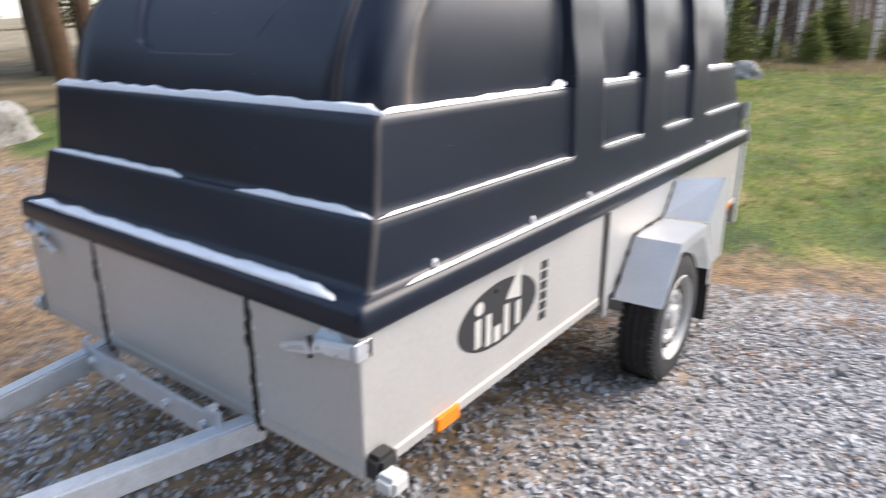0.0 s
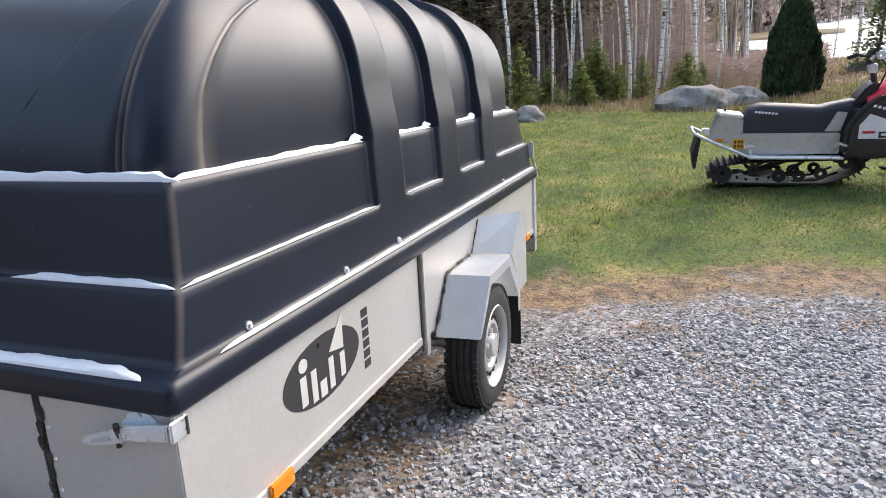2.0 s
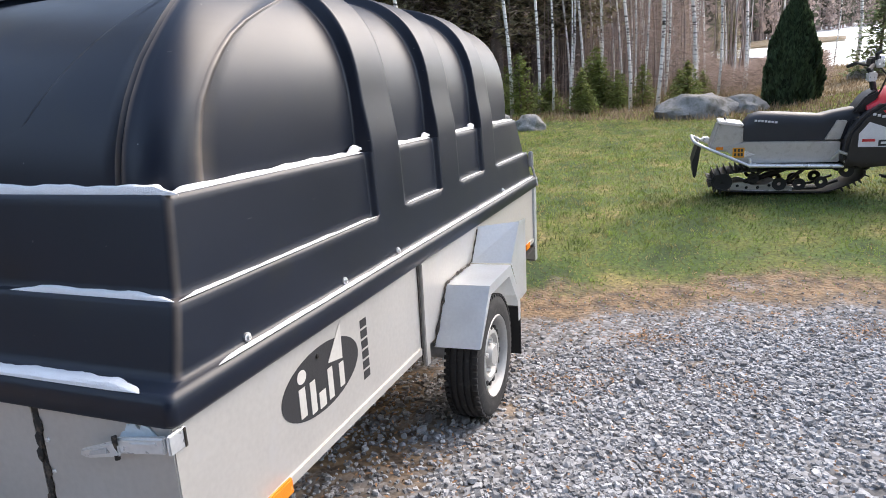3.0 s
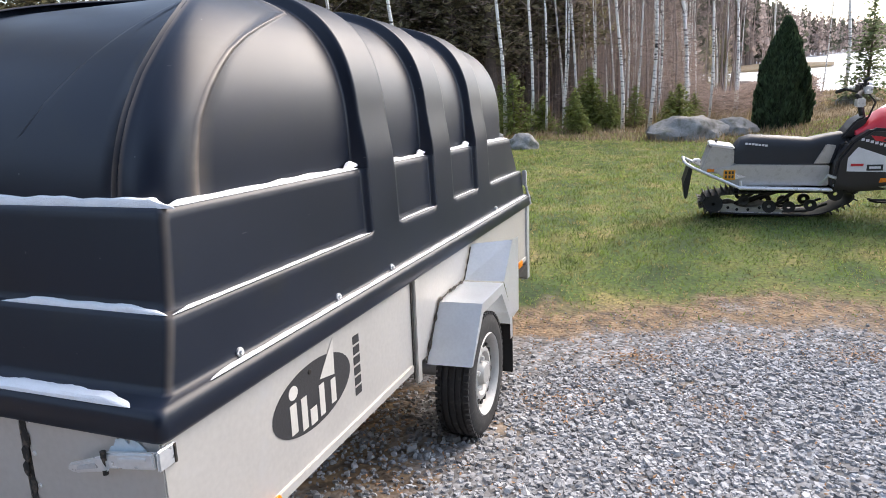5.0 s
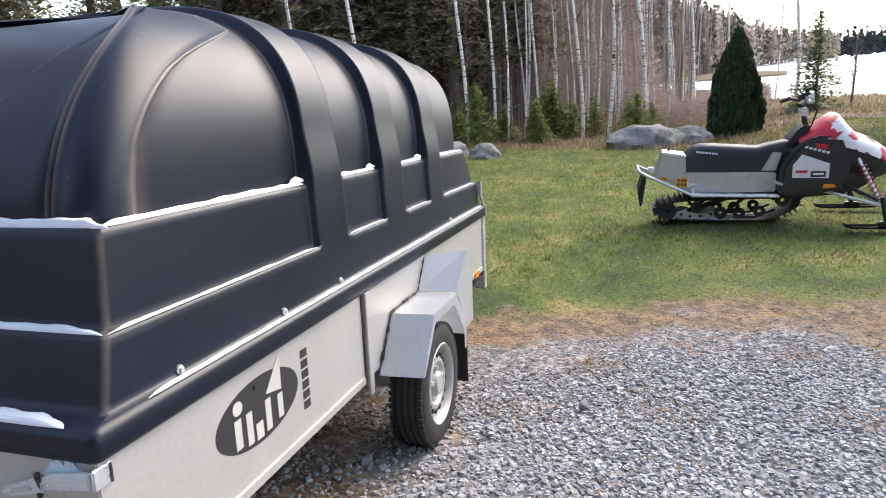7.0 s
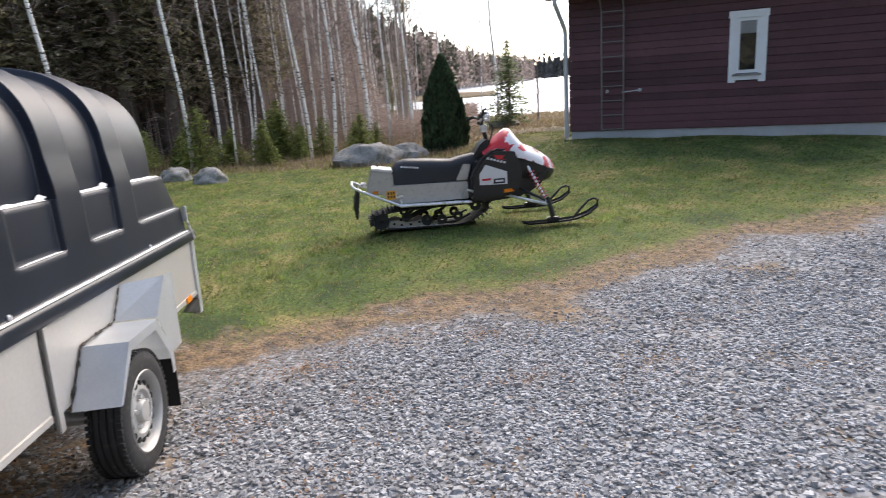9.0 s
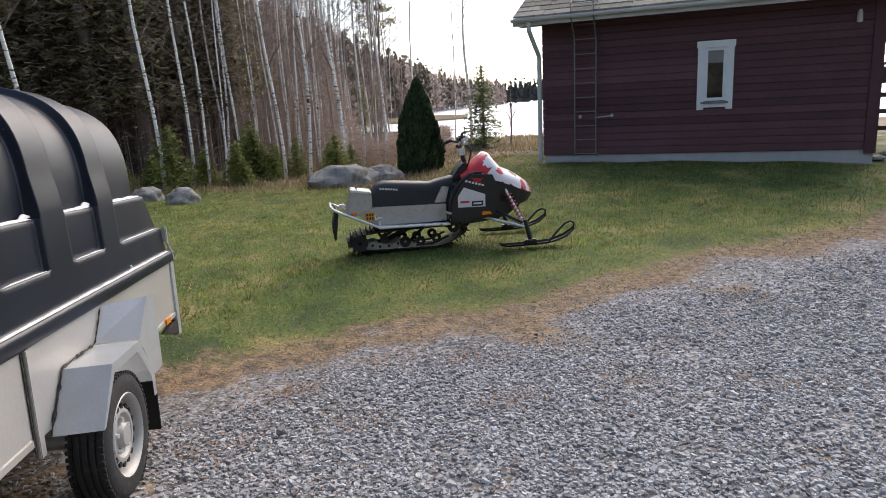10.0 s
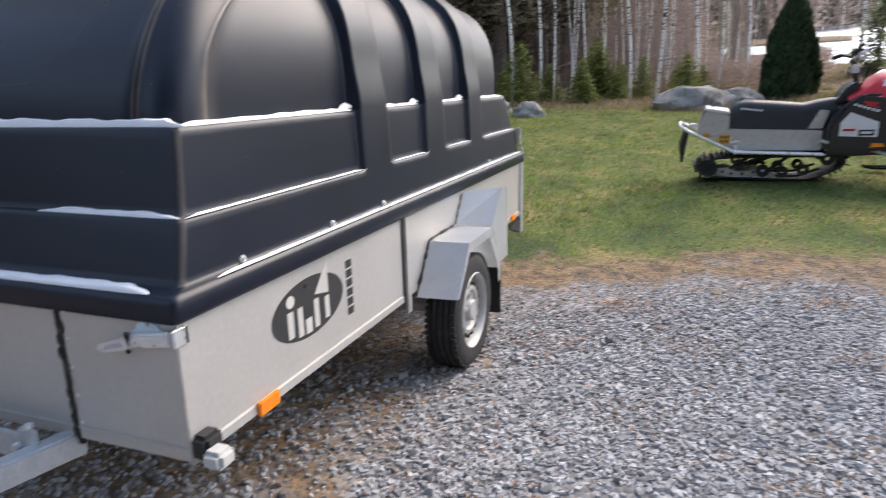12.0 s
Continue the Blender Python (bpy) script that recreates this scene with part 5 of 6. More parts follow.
    # track and skid frame
    loop = [(0.46, 0.03), (1.30, 0.02), (1.62, 0.16), (1.64, 0.24), (1.52, 0.265), (0.66, 0.25), (0.42, 0.235), (0.24, 0.20), (0.21, 0.13), (0.26, 0.065)]
    pts = []
    n = len(loop)
    for i in range(n):
        p0, p1, p2, p3 = (Vector((*loop[(i + k) % n], 0)) for k in (-1, 0, 1, 2))
        m = max(3, int((p2 - p1).length / 0.03))
        for k in range(m):
            t = k / m
            lin = p1.lerp(p2, t)
            cat = 0.5 * ((2 * p1) + (p2 - p0) * t + (2 * p0 - 5 * p1 + 4 * p2 - p3) * t * t + (3 * p1 - p0 - 3 * p2 + p3) * t ** 3)
            pts.append(cat.lerp(lin, 0.4))
    bm = bmesh.new()
    rings = []
    for i, p in enumerate(pts):
        d = (pts[(i + 1) % len(pts)] - pts[i - 1]).normalized()
        nrm = Vector((d.y, -d.x, 0))
        o = [p - nrm * 0.006, p + nrm * 0.006]
        rings.append([bm.verts.new((o[0].x, -0.19, o[0].y)), bm.verts.new((o[0].x, 0.19, o[0].y)), bm.verts.new((o[1].x, 0.19, o[1].y)), bm.verts.new((o[1].x, -0.19, o[1].y))])
    for r, q in zip(rings, rings[1:] + rings[:1]):
        for k in range(4):
            bm.faces.new((r[k], r[(k + 1) % 4], q[(k + 1) % 4], q[k]))
    bmesh.ops.recalc_face_normals(bm, faces=bm.faces[:])
    track = part("track", bm, M_RUBBER, sled, "black rubber track with tall lugs")
    lug = None
    for i in range(0, len(pts), 2):
        p = pts[i]
        d = (pts[(i + 1) % len(pts)] - pts[i - 1]).normalized()
        nrm = Vector((d.y, -d.x, 0))
        if p.y < 0.09 and 0.35 < p.x < 1.4:
            continue
        for y0, y1 in ((-0.19, -0.07), (-0.05, 0.05), (0.07, 0.19)):
            bm = bmesh.new()
            quad = [p - d * 0.007, p + d * 0.007, p + d * 0.004 + nrm * 0.05, p - d * 0.004 + nrm * 0.05]
            lo = [bm.verts.new((v.x, y0, v.y)) for v in quad]
            hi = [bm.verts.new((v.x, y1, v.y)) for v in quad]
            bm.faces.new(lo)
            bm.faces.new(hi[::-1])
            for k in range(4):
                bm.faces.new((lo[k], hi[k], hi[(k + 1) % 4], lo[(k + 1) % 4]))
            bmesh.ops.recalc_face_normals(bm, faces=bm.faces[:])
            part("lug", bm, M_RUBBER, track, smooth=False)
    for s in (-1, 1):
        rail = part("skid_rail", prism([(0.40, 0.03), (1.02, 0.03), (1.06, 0.06), (0.95, 0.075), (0.80, 0.12), (0.72, 0.085), (0.62, 0.085), (0.50, 0.13), (0.40, 0.11)], "y", s * 0.13, s * 0.145, 0.003), M_ALU, sled, "aluminium skid rail")
        part("slide_strip", block(0.42, 1.00, s * 0.1375 - 0.015, s * 0.1375 + 0.015, 0.022, 0.036, 0.002), M_TUBE, rail)
        # no holes are cut; black discs give their shade
        for x in (0.47, 0.56, 0.67, 0.78, 0.88):
            part("rail_hole_shade", lathe([(s * 0.009, 0.0005), (s * 0.009, 0.016), (s * 0.002, 0.016)], (x, s * 0.1375, 0.064 + (0.02 if x in (0.47, 0.78) else 0.0)), "y", 12), M_HOLESHADE, rail)
        part("rail_nose", tube([(1.0, s * 0.1375, 0.045), (1.22, s * 0.1375, 0.05), (1.42, s * 0.1375, 0.13)], 0.014, 8), M_BODY, sled)
        for x, z, r in ((0.32, 0.13, 0.095), (0.62, 0.17, 0.055), (1.26, 0.12, 0.06), (0.87, 0.105, 0.068), (1.06, 0.10, 0.06), (1.48, 0.24, 0.07)):
            part("idler_wheel", lathe([(s * 0.02, 0.02), (s * 0.022, r - 0.02), (s * 0.025, r), (-s * 0.005, r), (-s * 0.005, 0.02)], (x, s * 0.16, z), "y", 24), M_RUBBER, sled)
    part("skid_arm", tube([(0.95, 0, 0.08), (1.22, 0, 0.31)], 0.02, 8), M_BODY, sled)
    part("skid_arm", tube([(0.55, 0, 0.09), (0.85, 0, 0.31)], 0.02, 8), M_BODY, sled)
    part("skid_shock", tube([(0.62, 0.05, 0.10), (0.98, 0.05, 0.24)], 0.03, 8), M_BODY, sled)


def hood_wrap():
    m = bpy.data.materials.new("hood_wrap")
    m.use_nodes = True
    nt = m.node_tree
    b = nt.nodes["Principled BSDF"]
    b.inputs["Roughness"].default_value = 0.35
    co = nt.nodes.new("ShaderNodeTexCoord")
    # shards: red behind, white over the crown, pink and dark flecks towards the nose
    v = node(nt, "ShaderNodeTexVoronoi", Scale=10.0, Randomness=1.0)
    v.distance = "MANHATTAN"
    nt.links.new(co.outputs["Object"], v.inputs["Vector"])
    sep = nt.nodes.new("ShaderNodeSeparateColor")
    nt.links.new(v.outputs["Color"], sep.inputs["Color"])
    xyz = nt.nodes.new("ShaderNodeSeparateXYZ")
    nt.links.new(co.outputs["Object"], xyz.inputs["Vector"])
    back = nt.nodes.new("ShaderNodeMapRange")
    back.inputs["From Min"].default_value, back.inputs["From Max"].default_value = 1.82, 1.93
    back.inputs["To Min"].default_value, back.inputs["To Max"].default_value = 0.80, 0.0
    nt.links.new(xyz.outputs["X"], back.inputs["Value"])
    both = nt.nodes.new("ShaderNodeMath")
    nt.links.new(sep.outputs["Red"], both.inputs[0])
    nt.links.new(back.outputs["Result"], both.inputs[1])
    r = nt.nodes.new("ShaderNodeValToRGB")
    r.color_ramp.interpolation = "CONSTANT"
    e = r.color_ramp.elements
    e[0].position, e[0].color = 0.0, (0.78, 0.75, 0.77, 1)
    e[1].position, e[1].color = 0.80, (0.58, 0.02, 0.035, 1)
    for at, tone in ((0.72, (0.55, 0.36, 0.40, 1)), (0.93, (0.13, 0.02, 0.03, 1)), (0.99, (0.58, 0.02, 0.035, 1))):
        e.new(at).color = tone
    nt.links.new(both.outputs[0], r.inputs["Fac"])
    nt.links.new(r.outputs["Color"], b.inputs["Base Color"])
    return m


M_HOODWRAP = hood_wrap()
build_sled()


# ---------------------------------------------------------------- boulders, thuja, pine
def boulder(name, x, y, size, seed, label):
    bm = bmesh.new()
    bmesh.ops.create_icosphere(bm, subdivisions=4, radius=1)
    off = Vector((seed * 3.1, seed * 1.7, 0))
    for v in bm.verts:
        n = noise.fractal(v.co * 1.3 + off, 1.0, 2.0, 5)
        p = v.co * (1 + 0.26 * n + 0.05 * noise.cell(v.co * 2.2 + off))
        p.z = max(p.z, -0.4)
        v.co = Vector((p.x * size[0], p.y * size[1], p.z * size[2]))
    ob = link(name, bm, M_ROCK, None, "", sharp=60)
    ob.location = (x, y, float(height(x, y)) + 0.1 * size[2])
    return tagged(ob, label, "rock", "boulders at the lawn's edge")


boulder("boulder", 0.98, 13.0, (0.74, 0.5, 0.36), 1, "large flat grey lichen-covered boulder at the lawn's edge")
boulder("boulder", 1.78, 13.3, (0.46, 0.42, 0.27), 2, "low grey boulder beside the thuja")
boulder("boulder", -2.02, 11.7, (0.31, 0.28, 0.25), 3, "rounded grey boulder at the lawn's edge")
boulder("boulder", -2.85, 12.3, (0.30, 0.3, 0.25), 4, "brownish boulder at the lawn's edge")
boulder("boulder", 5.0, 18.6, (0.5, 0.3, 0.2), 5, "low brown boulder near the lake shore")
boulder("boulder", -9.6, 2.3, (0.5, 0.9, 0.6), 6, "grey boulder in brown leaf litter")


def clumps(rng, centres, size, flat=0.5, tilt=0.5):
    """Small leaf-like quads, each folded from two triangles, round the given centres (numpy)."""
    c = np.asarray(centres, float)
    n = len(c)
    g = np.random.default_rng(rng)
    a = g.uniform(0, math.tau, n)
    t = g.uniform(-tilt, tilt, n)
    s = size * g.uniform(0.6, 1.4, n)
    d = np.stack([np.cos(a) * np.cos(t), np.sin(a) * np.cos(t), np.sin(t)], -1) * s[:, None]
    w = np.stack([-np.sin(a), np.cos(a), g.uniform(-0.6, 0.6, n)], -1) * (s * flat)[:, None]
    v = np.stack([c - d * 0.5, c + w * 0.5, c + d * 0.6, c - w * 0.5], 1).reshape(-1, 3)
    f = np.arange(4 * n).reshape(-1, 4)
    return v, f


def mesh_from(name, v, f, mat):
    me = bpy.data.meshes.new(name)
    me.from_pydata(np.asarray(v).tolist(), [], np.asarray(f).tolist())
    me.materials.append(mat)
    return me


def thuja():
    x, y = 2.76, 14.4
    t = thing("thuja", pose(x, y, float(height(x, y))), "dark green conical thuja on the lawn", "tree")
    part("trunk", tube([(0, 0, 0), (0, 0, 1.9)], [0.06, 0.015], 8), M_GREYBARK, t)
    g = np.random.default_rng(3)
    n = 22000
    z = g.beta(1.15, 1.35, n) * 2.12
    u = z / 2.12
    prof = np.interp(u, [0, 0.12, 0.35, 0.6, 0.8, 0.93, 1.0], [0.47, 0.53, 0.48, 0.36, 0.22, 0.10, 0.02])
    a = g.uniform(0, math.tau, n)
    lump = 1 + 0.10 * np.sin(5 * a + z * 4) + 0.08 * np.sin(9 * a - z * 7)
    r = prof * lump * np.sqrt(g.uniform(0.55, 1.0, n))
    c = np.stack([r * np.cos(a), r * np.sin(a), z], -1)
    s = 0.085 * g.uniform(0.6, 1.4, n)
    up = np.stack([0.35 * np.cos(a), 0.35 * np.sin(a), np.ones(n)], -1) * s[:, None]
    b = a + g.uniform(-1.2, 1.2, n)
    w = np.stack([-np.sin(b), np.cos(b), np.zeros(n)], -1) * (s * 0.35)[:, None]
    v = np.stack([c - up * 0.5, c + w, c + up * 0.7, c - w], 1).reshape(-1, 3)
    ob = new("crown", mesh_from("crown", v, np.arange(4 * n).reshape(-1, 4), M_CEDAR))
    ob.parent = t


thuja()


# ---------------------------------------------------------------- trees
def birch_mesh(seed, h, r, lean, twigs=True):
    rng = random.Random(seed)
    pts, rad = [], []
    ax, ay = rng.uniform(-1, 1), rng.uniform(-1, 1)
    for k in range(15):
        t = k / 14
        pts.append(Vector((lean * t * h + 0.13 * (math.sin(t * 5 + ax * 3) - math.sin(ax * 3)) * ax + 0.05 * (math.sin(t * 13 + ay) - math.sin(ay)), 0.10 * math.sin(t * 4 + ay * 3) * ay, t * h)))
        rad.append(r * (1 - 0.88 * t) * (1.25 if k == 0 else 1))
    trunk = tube(pts, rad, 8)
    limbs = bmesh.new()
    if twigs:
        for k in range(34):
            t = rng.uniform(0.22, 0.98)
            i = min(13, int(t * 14))
            p = pts[i].lerp(pts[i + 1], t * 14 - i)
            a = rng.uniform(0, math.tau)
            ln = rng.uniform(0.5, 1.0) * h * 0.15 * (1.25 - t)
            d = Vector((math.cos(a), math.sin(a), rng.uniform(0.5, 1.3))).normalized()
            q = [p, p + d * ln * 0.5, p + d * ln + Vector((0, 0, -0.1 * ln))]
            tube(q, [r * 0.16 * (1.1 - t) + 0.005, r * 0.1 * (1.1 - t) + 0.004, 0.003], 4, limbs, False)
            for m in range(5):
                u = rng.uniform(0.3, 1)
                b = p.lerp(q[2], u)
                e = (d + Vector((rng.uniform(-1, 1), rng.uniform(-1, 1), rng.uniform(-0.5, 0.4)))).normalized()
                tube([b, b + e * ln * 0.4], [0.005, 0.002], 3, limbs, False)
    return trunk, limbs


def plant(kind, meshes, x, y, turn, scale, label, category, group, tilt=0.0):
    if not hasattr(scale, "__len__"):
        scale = (scale, scale, scale)
    t = thing(kind, pose(x, y, float(height(x, y)) - 0.02, 0, tilt, 0) @ pose(0, 0, 0, 0, 0, turn), label, category, group)
    for nm, me in meshes:
        o = new(nm, me)
        o.parent = t
        o.scale = scale
        if nm == "twigwork":
            tagged(o, kind="stuff")
    return t


def to_mesh(name, bm, mat, smooth=True):
    me = bpy.data.meshes.new(name)
    bm.to_mesh(me)
    bm.free()
    me.materials.append(mat)
    if smooth:
        me.polygons.foreach_set("use_smooth", [True] * len(me.polygons))
    return me


def birches():
    kinds = []
    for k in range(6):
        rng = random.Random(k)
        tr, lb = birch_mesh(k, 12 + 1.5 * rng.random(), 0.040, rng.uniform(-0.012, 0.012))
        kinds.append((to_mesh("trunk", tr, M_BIRCH), to_mesh("twigwork", lb, M_TWIG)))
    # the trees that can be told apart: x, y, lean in degrees, radius of the trunk
    near = [(-3.1, 14.4, 0.1, 0.045), (-2.68, 15.5, -0.4, 0.040), (-2.27, 15.2, 0.1, 0.029), (-2.0, 15.9, 3.0, 0.022), (-2.26, 19.8, 0.5, 0.042), (-1.95, 21.5, 1.1, 0.030), (-0.5, 15.3, -2.2, 0.040), (-0.85, 20.6, 1.9, 0.030), (-0.52, 19.5, 3.7, 0.034), (0.17, 14.4, 2.2, 0.043), (0.86, 19.1, -1.2, 0.062), (0.92, 24.8, 2.4, 0.045), (1.18, 23.1, 0.2, 0.034), (1.47, 18.0, 0.5, 0.033), (4.1, 30.0, 1.9, 0.045), (5.83, 25.0, -1.0, 0.064), (5.37, 26.0, 1.7, 0.024), (-3.4, 22.4, -0.1, 0.026), (-1.6, 22.0, -1.5, 0.026), (0.0, 22.2, 2.3, 0.026), (-5.2, 13.2, -2.0, 0.050), (-7.6, 14.6, 1.5, 0.055)]
    rng = random.Random(11)
    rest = []
    for k in range(150):
        az = radians(rng.uniform(-13, 3.0) if k > 34 else rng.uniform(-30, -12))
        d = rng.uniform(21, 46)
        rest.append((1.3 + d * math.sin(az), -1.1 + d * math.cos(az), rng.gauss(0, 1.6), rng.uniform(0.026, 0.046)))
    alder = to_mesh("trunk", birch_mesh(7, 12.5, 0.034, 0.008)[0], M_ALDER)
    for i, (x, y, tilt, radius) in enumerate(near + rest):
        tr, lb = kinds[(i * 5 + i // 6) % 6]
        wide = radius / 0.040
        if i >= len(near) and i % 5 > 1:
            plant("alder", (("trunk", alder), ("twigwork", lb)), x, y, rng.uniform(-180, 180), (wide, wide, rng.uniform(0.8, 1.1)), "slim bare grey-brown alder in the wood", "tree", "alders of the wood", tilt)
            continue
        plant("birch", (("trunk", tr), ("twigwork", lb)), x, y, rng.uniform(-25, 25), (wide, wide, rng.uniform(0.9, 1.15)), "bare white birch with a slender trunk" if i < len(near) else "slim bare birch in the wood", "tree", "birches behind the lawn", tilt)


birches()


def spruce_mesh(seed, h, spread, mat, n_whorl, per, leaf, bare=0.10):
    rng = random.Random(seed)
    trunk = tube([(0, 0, 0), (0.03, 0, h * 0.5), (0, 0, h)], [0.02 * h, 0.012 * h, 0.004], 7)
    g = np.random.default_rng(seed)
    cs = []
    for k in range(n_whorl):
        t = bare + (1 - bare) * k / n_whorl
        z = t * h
        ln = spread * (1 - t) ** 0.8 + 0.04 * h * 0.3
        for b in range(per):
            a = rng.uniform(0, math.tau)
            m = max(3, int(ln / (leaf * 0.35)))
            u = np.linspace(0.1, 1, m)
            droop = -0.25 * ln * u ** 1.5 + 0.1 * ln * u ** 4
            p = np.stack([np.cos(a) * ln * u, np.sin(a) * ln * u, z + droop], -1)
            cs.append(p + g.normal(0, leaf * 0.3, p.shape))
    v, f = clumps(seed, np.concatenate(cs), leaf, 0.45, 0.6)
    return to_mesh("trunk", trunk, M_GREYBARK), mesh_from("crown", v, f, mat)


def conifers():
    kinds = [spruce_mesh(20 + k, 11 + 2 * k, 1.5 + 0.2 * k, M_NEEDLE, 34, 13, 0.22, 0.20) for k in range(3)]
    rng = random.Random(2)
    spots = []
    for k in range(80):
        az = radians(rng.uniform(-36, -10))
        d = rng.uniform(20, 44)
        spots.append((1.3 + d * math.sin(az), -1.1 + d * math.cos(az)))
    for k in range(9):
        az = radians(rng.uniform(-6, 5))
        d = rng.uniform(40, 56)
        spots.append((1.3 + d * math.sin(az), -1.1 + d * math.cos(az)))
    for k in range(60):
        az = radians(rng.uniform(-110, -36))
        d = rng.uniform(20, 42)
        spots.append((1.3 + d * math.sin(az), -1.1 + d * math.cos(az)))
    for i, (x, y) in enumerate(spots):
        a, b = kinds[i % 3]
        size = 0.5 if 80 <= i < 89 else 0.62 if x < -22 else 1.0
        plant("spruce", (("trunk", a), ("crown", b)), x, y, rng.uniform(0, 360), size * rng.uniform(0.7, 1.1), "dark green spruce in the wood", "tree", "spruces of the wood")
    small = [spruce_mesh(40 + k, 1.1 + 0.3 * k, 0.55 + 0.08 * k, M_SAPLING, 18, 9, 0.09) for k in range(2)]
    for i in range(24):
        az = radians(rng.uniform(-24, 0))
        d = rng.uniform(15.8, 20)
        a, b = small[i % 2]
        plant("spruce_sapling", (("trunk", a), ("crown", b)), 1.3 + d * math.sin(az), -1.1 + d * math.cos(az), rng.uniform(0, 360), rng.uniform(0.55, 1.15), "young green spruce at the wood's edge", "tree", "spruce saplings at the wood's edge")
    a, b = spruce_mesh(60, 2.5, 0.80, M_PINENEEDLE, 17, 13, 0.12)
    plant("young_pine", (("trunk", a), ("crown", b)), 5.05, 18.3, 30, 1.0, "young green pine near the lake shore", "tree", "")
    # tall pines with bare stems at the left and by the shore
    tr = to_mesh("trunk", tube([(0, 0, 0), (0.1, 0, 6), (0.05, 0.05, 13)], [0.17, 0.13, 0.05], 10), M_PINEBARK)
    g = np.random.default_rng(9)
    c = np.concatenate([g.normal((math.cos(k * 2.4) * 0.9, math.sin(k * 2.4) * 0.9, 8.5 + 0.33 * k), (0.45, 0.45, 0.14), (260, 3)) for k in range(14)])
    v, f = clumps(8, c, 0.22, 0.3, 0.9)
    cr = mesh_from("crown", v, f, M_NEEDLE)
    slim = to_mesh("trunk", tube([(0, 0, 0), (0.1, 0, 6), (0.05, 0.05, 13)], [0.085, 0.065, 0.03], 8), M_GREYBARK)
    for x, y, s in ((-11.5, 4.6, 1.0), (-12.6, 5.7, 0.9), (2.55, 27.5, 0.6)):
        plant("pine", (("trunk", slim if s < 0.7 else tr), ("crown", cr)), x, y, x * 40 % 360, s, "slim pine with a bare grey stem" if s < 0.7 else "tall pine with a bare reddish stem", "tree", "pines")


conifers()


def sapling():
    x, y = 6.2, 19.6
    t = thing("bare_sapling", pose(x, y, float(height(x, y))), "small bare sapling by the lake shore", "tree")
    rng = random.Random(8)
    part("trunk", tube([(0, 0, 0), (0.03, 0, 0.9), (0.0, 0, 2.0)], [0.04, 0.025, 0.008], 7), M_GREYBARK, t)
    bm = bmesh.new()
    for k in range(30):
        z = rng.uniform(0.5, 1.9)
        a = rng.uniform(0, math.tau)
        ln = rng.uniform(0.3, 0.7) * (1.2 - z * 0.4)
        e = Vector((math.cos(a) * ln * 0.6, math.sin(a) * ln * 0.6, z + ln))
        tube([(0, 0, z), e], [0.009, 0.004], 4, bm, False)
    tagged(part("twigwork", bm, M_TWIG, t), kind="stuff")


sapling()


# ---------------------------------------------------------------- lake and distance
def lake():
    bm = bmesh.new()
    v = [bm.verts.new(p) for p in ((-20, 44, LAKE_Z), (900, 44, LAKE_Z), (900, 900, LAKE_Z), (-20, 900, LAKE_Z))]
    bm.faces.new(v)
    tagged(link("water_ice", bm, M_LAKE, None, "", False), "pale ice-covered lake", "lake", kind="structure")
    out = [(-14 + 22 * (0.5 + 0.5 * math.cos(k * math.tau / 28)) + 1.0 * math.sin(k * 3), 61 + 14 * math.sin(k * math.tau / 28)) for k in range(28)]
    bm = bmesh.new()
    bm.faces.new([bm.verts.new((x, y, LAKE_Z + 0.02)) for x, y in out])
    bmesh.ops.recalc_face_normals(bm, faces=bm.faces[:])
    tagged(link("water_open", bm, M_OPENWATER, None, "", False), "dark open water near the shore", "lake", kind="structure")


lake()


def tree_crowns(g, places, per, leaf):
    """Crowns of tapering clumps for trees at places (x, y, z, height, half width)."""
    p = np.repeat(np.asarray(places, float), per, axis=0)
    n = len(p)
    t = g.uniform(0.12, 1.0, n)
    a = g.uniform(0, math.tau, n)
    r = p[:, 4] * (1.08 - t) * np.sqrt(g.uniform(0.05, 1, n))
    c = np.stack([p[:, 0] + r * np.cos(a), p[:, 1] + r * np.sin(a), p[:, 2] + t * p[:, 3]], -1)
    s = leaf * g.uniform(0.5, 1.4, n) * (1.15 - 0.6 * t)
    b = g.uniform(0, math.tau, n)
    w = np.stack([np.cos(b), np.sin(b), g.uniform(-0.4, 0.1, n)], -1) * s[:, None]
    u = np.stack([0.3 * np.cos(a), 0.3 * np.sin(a), np.ones(n)], -1) * (s * g.uniform(0.5, 1.3, n))[:, None]
    v = np.stack([c - w, c - u * 0.5, c + w, c + u], 1).reshape(-1, 3)
    return v, np.arange(4 * n).reshape(-1, 4)


def stems(g, x, y, z, h, r):
    """Thin three-sided stems."""
    n = len(x)
    lx, ly = g.normal(0, 0.022, n) * h, g.normal(0, 0.022, n) * h
    ring = []
    for k in range(3):
        a = k * math.tau / 3
        ring.append(np.stack([x + r * math.cos(a), y + r * math.sin(a), z], -1))
    top = np.stack([x + lx, y + ly, z + h], -1)
    v = np.stack(ring + [top], 1).reshape(-1, 3)
    f = (np.array([(0, 1, 3), (1, 2, 3), (2, 0, 3)])[None] + 4 * np.arange(n)[:, None, None]).reshape(-1, 3)
    return v, f


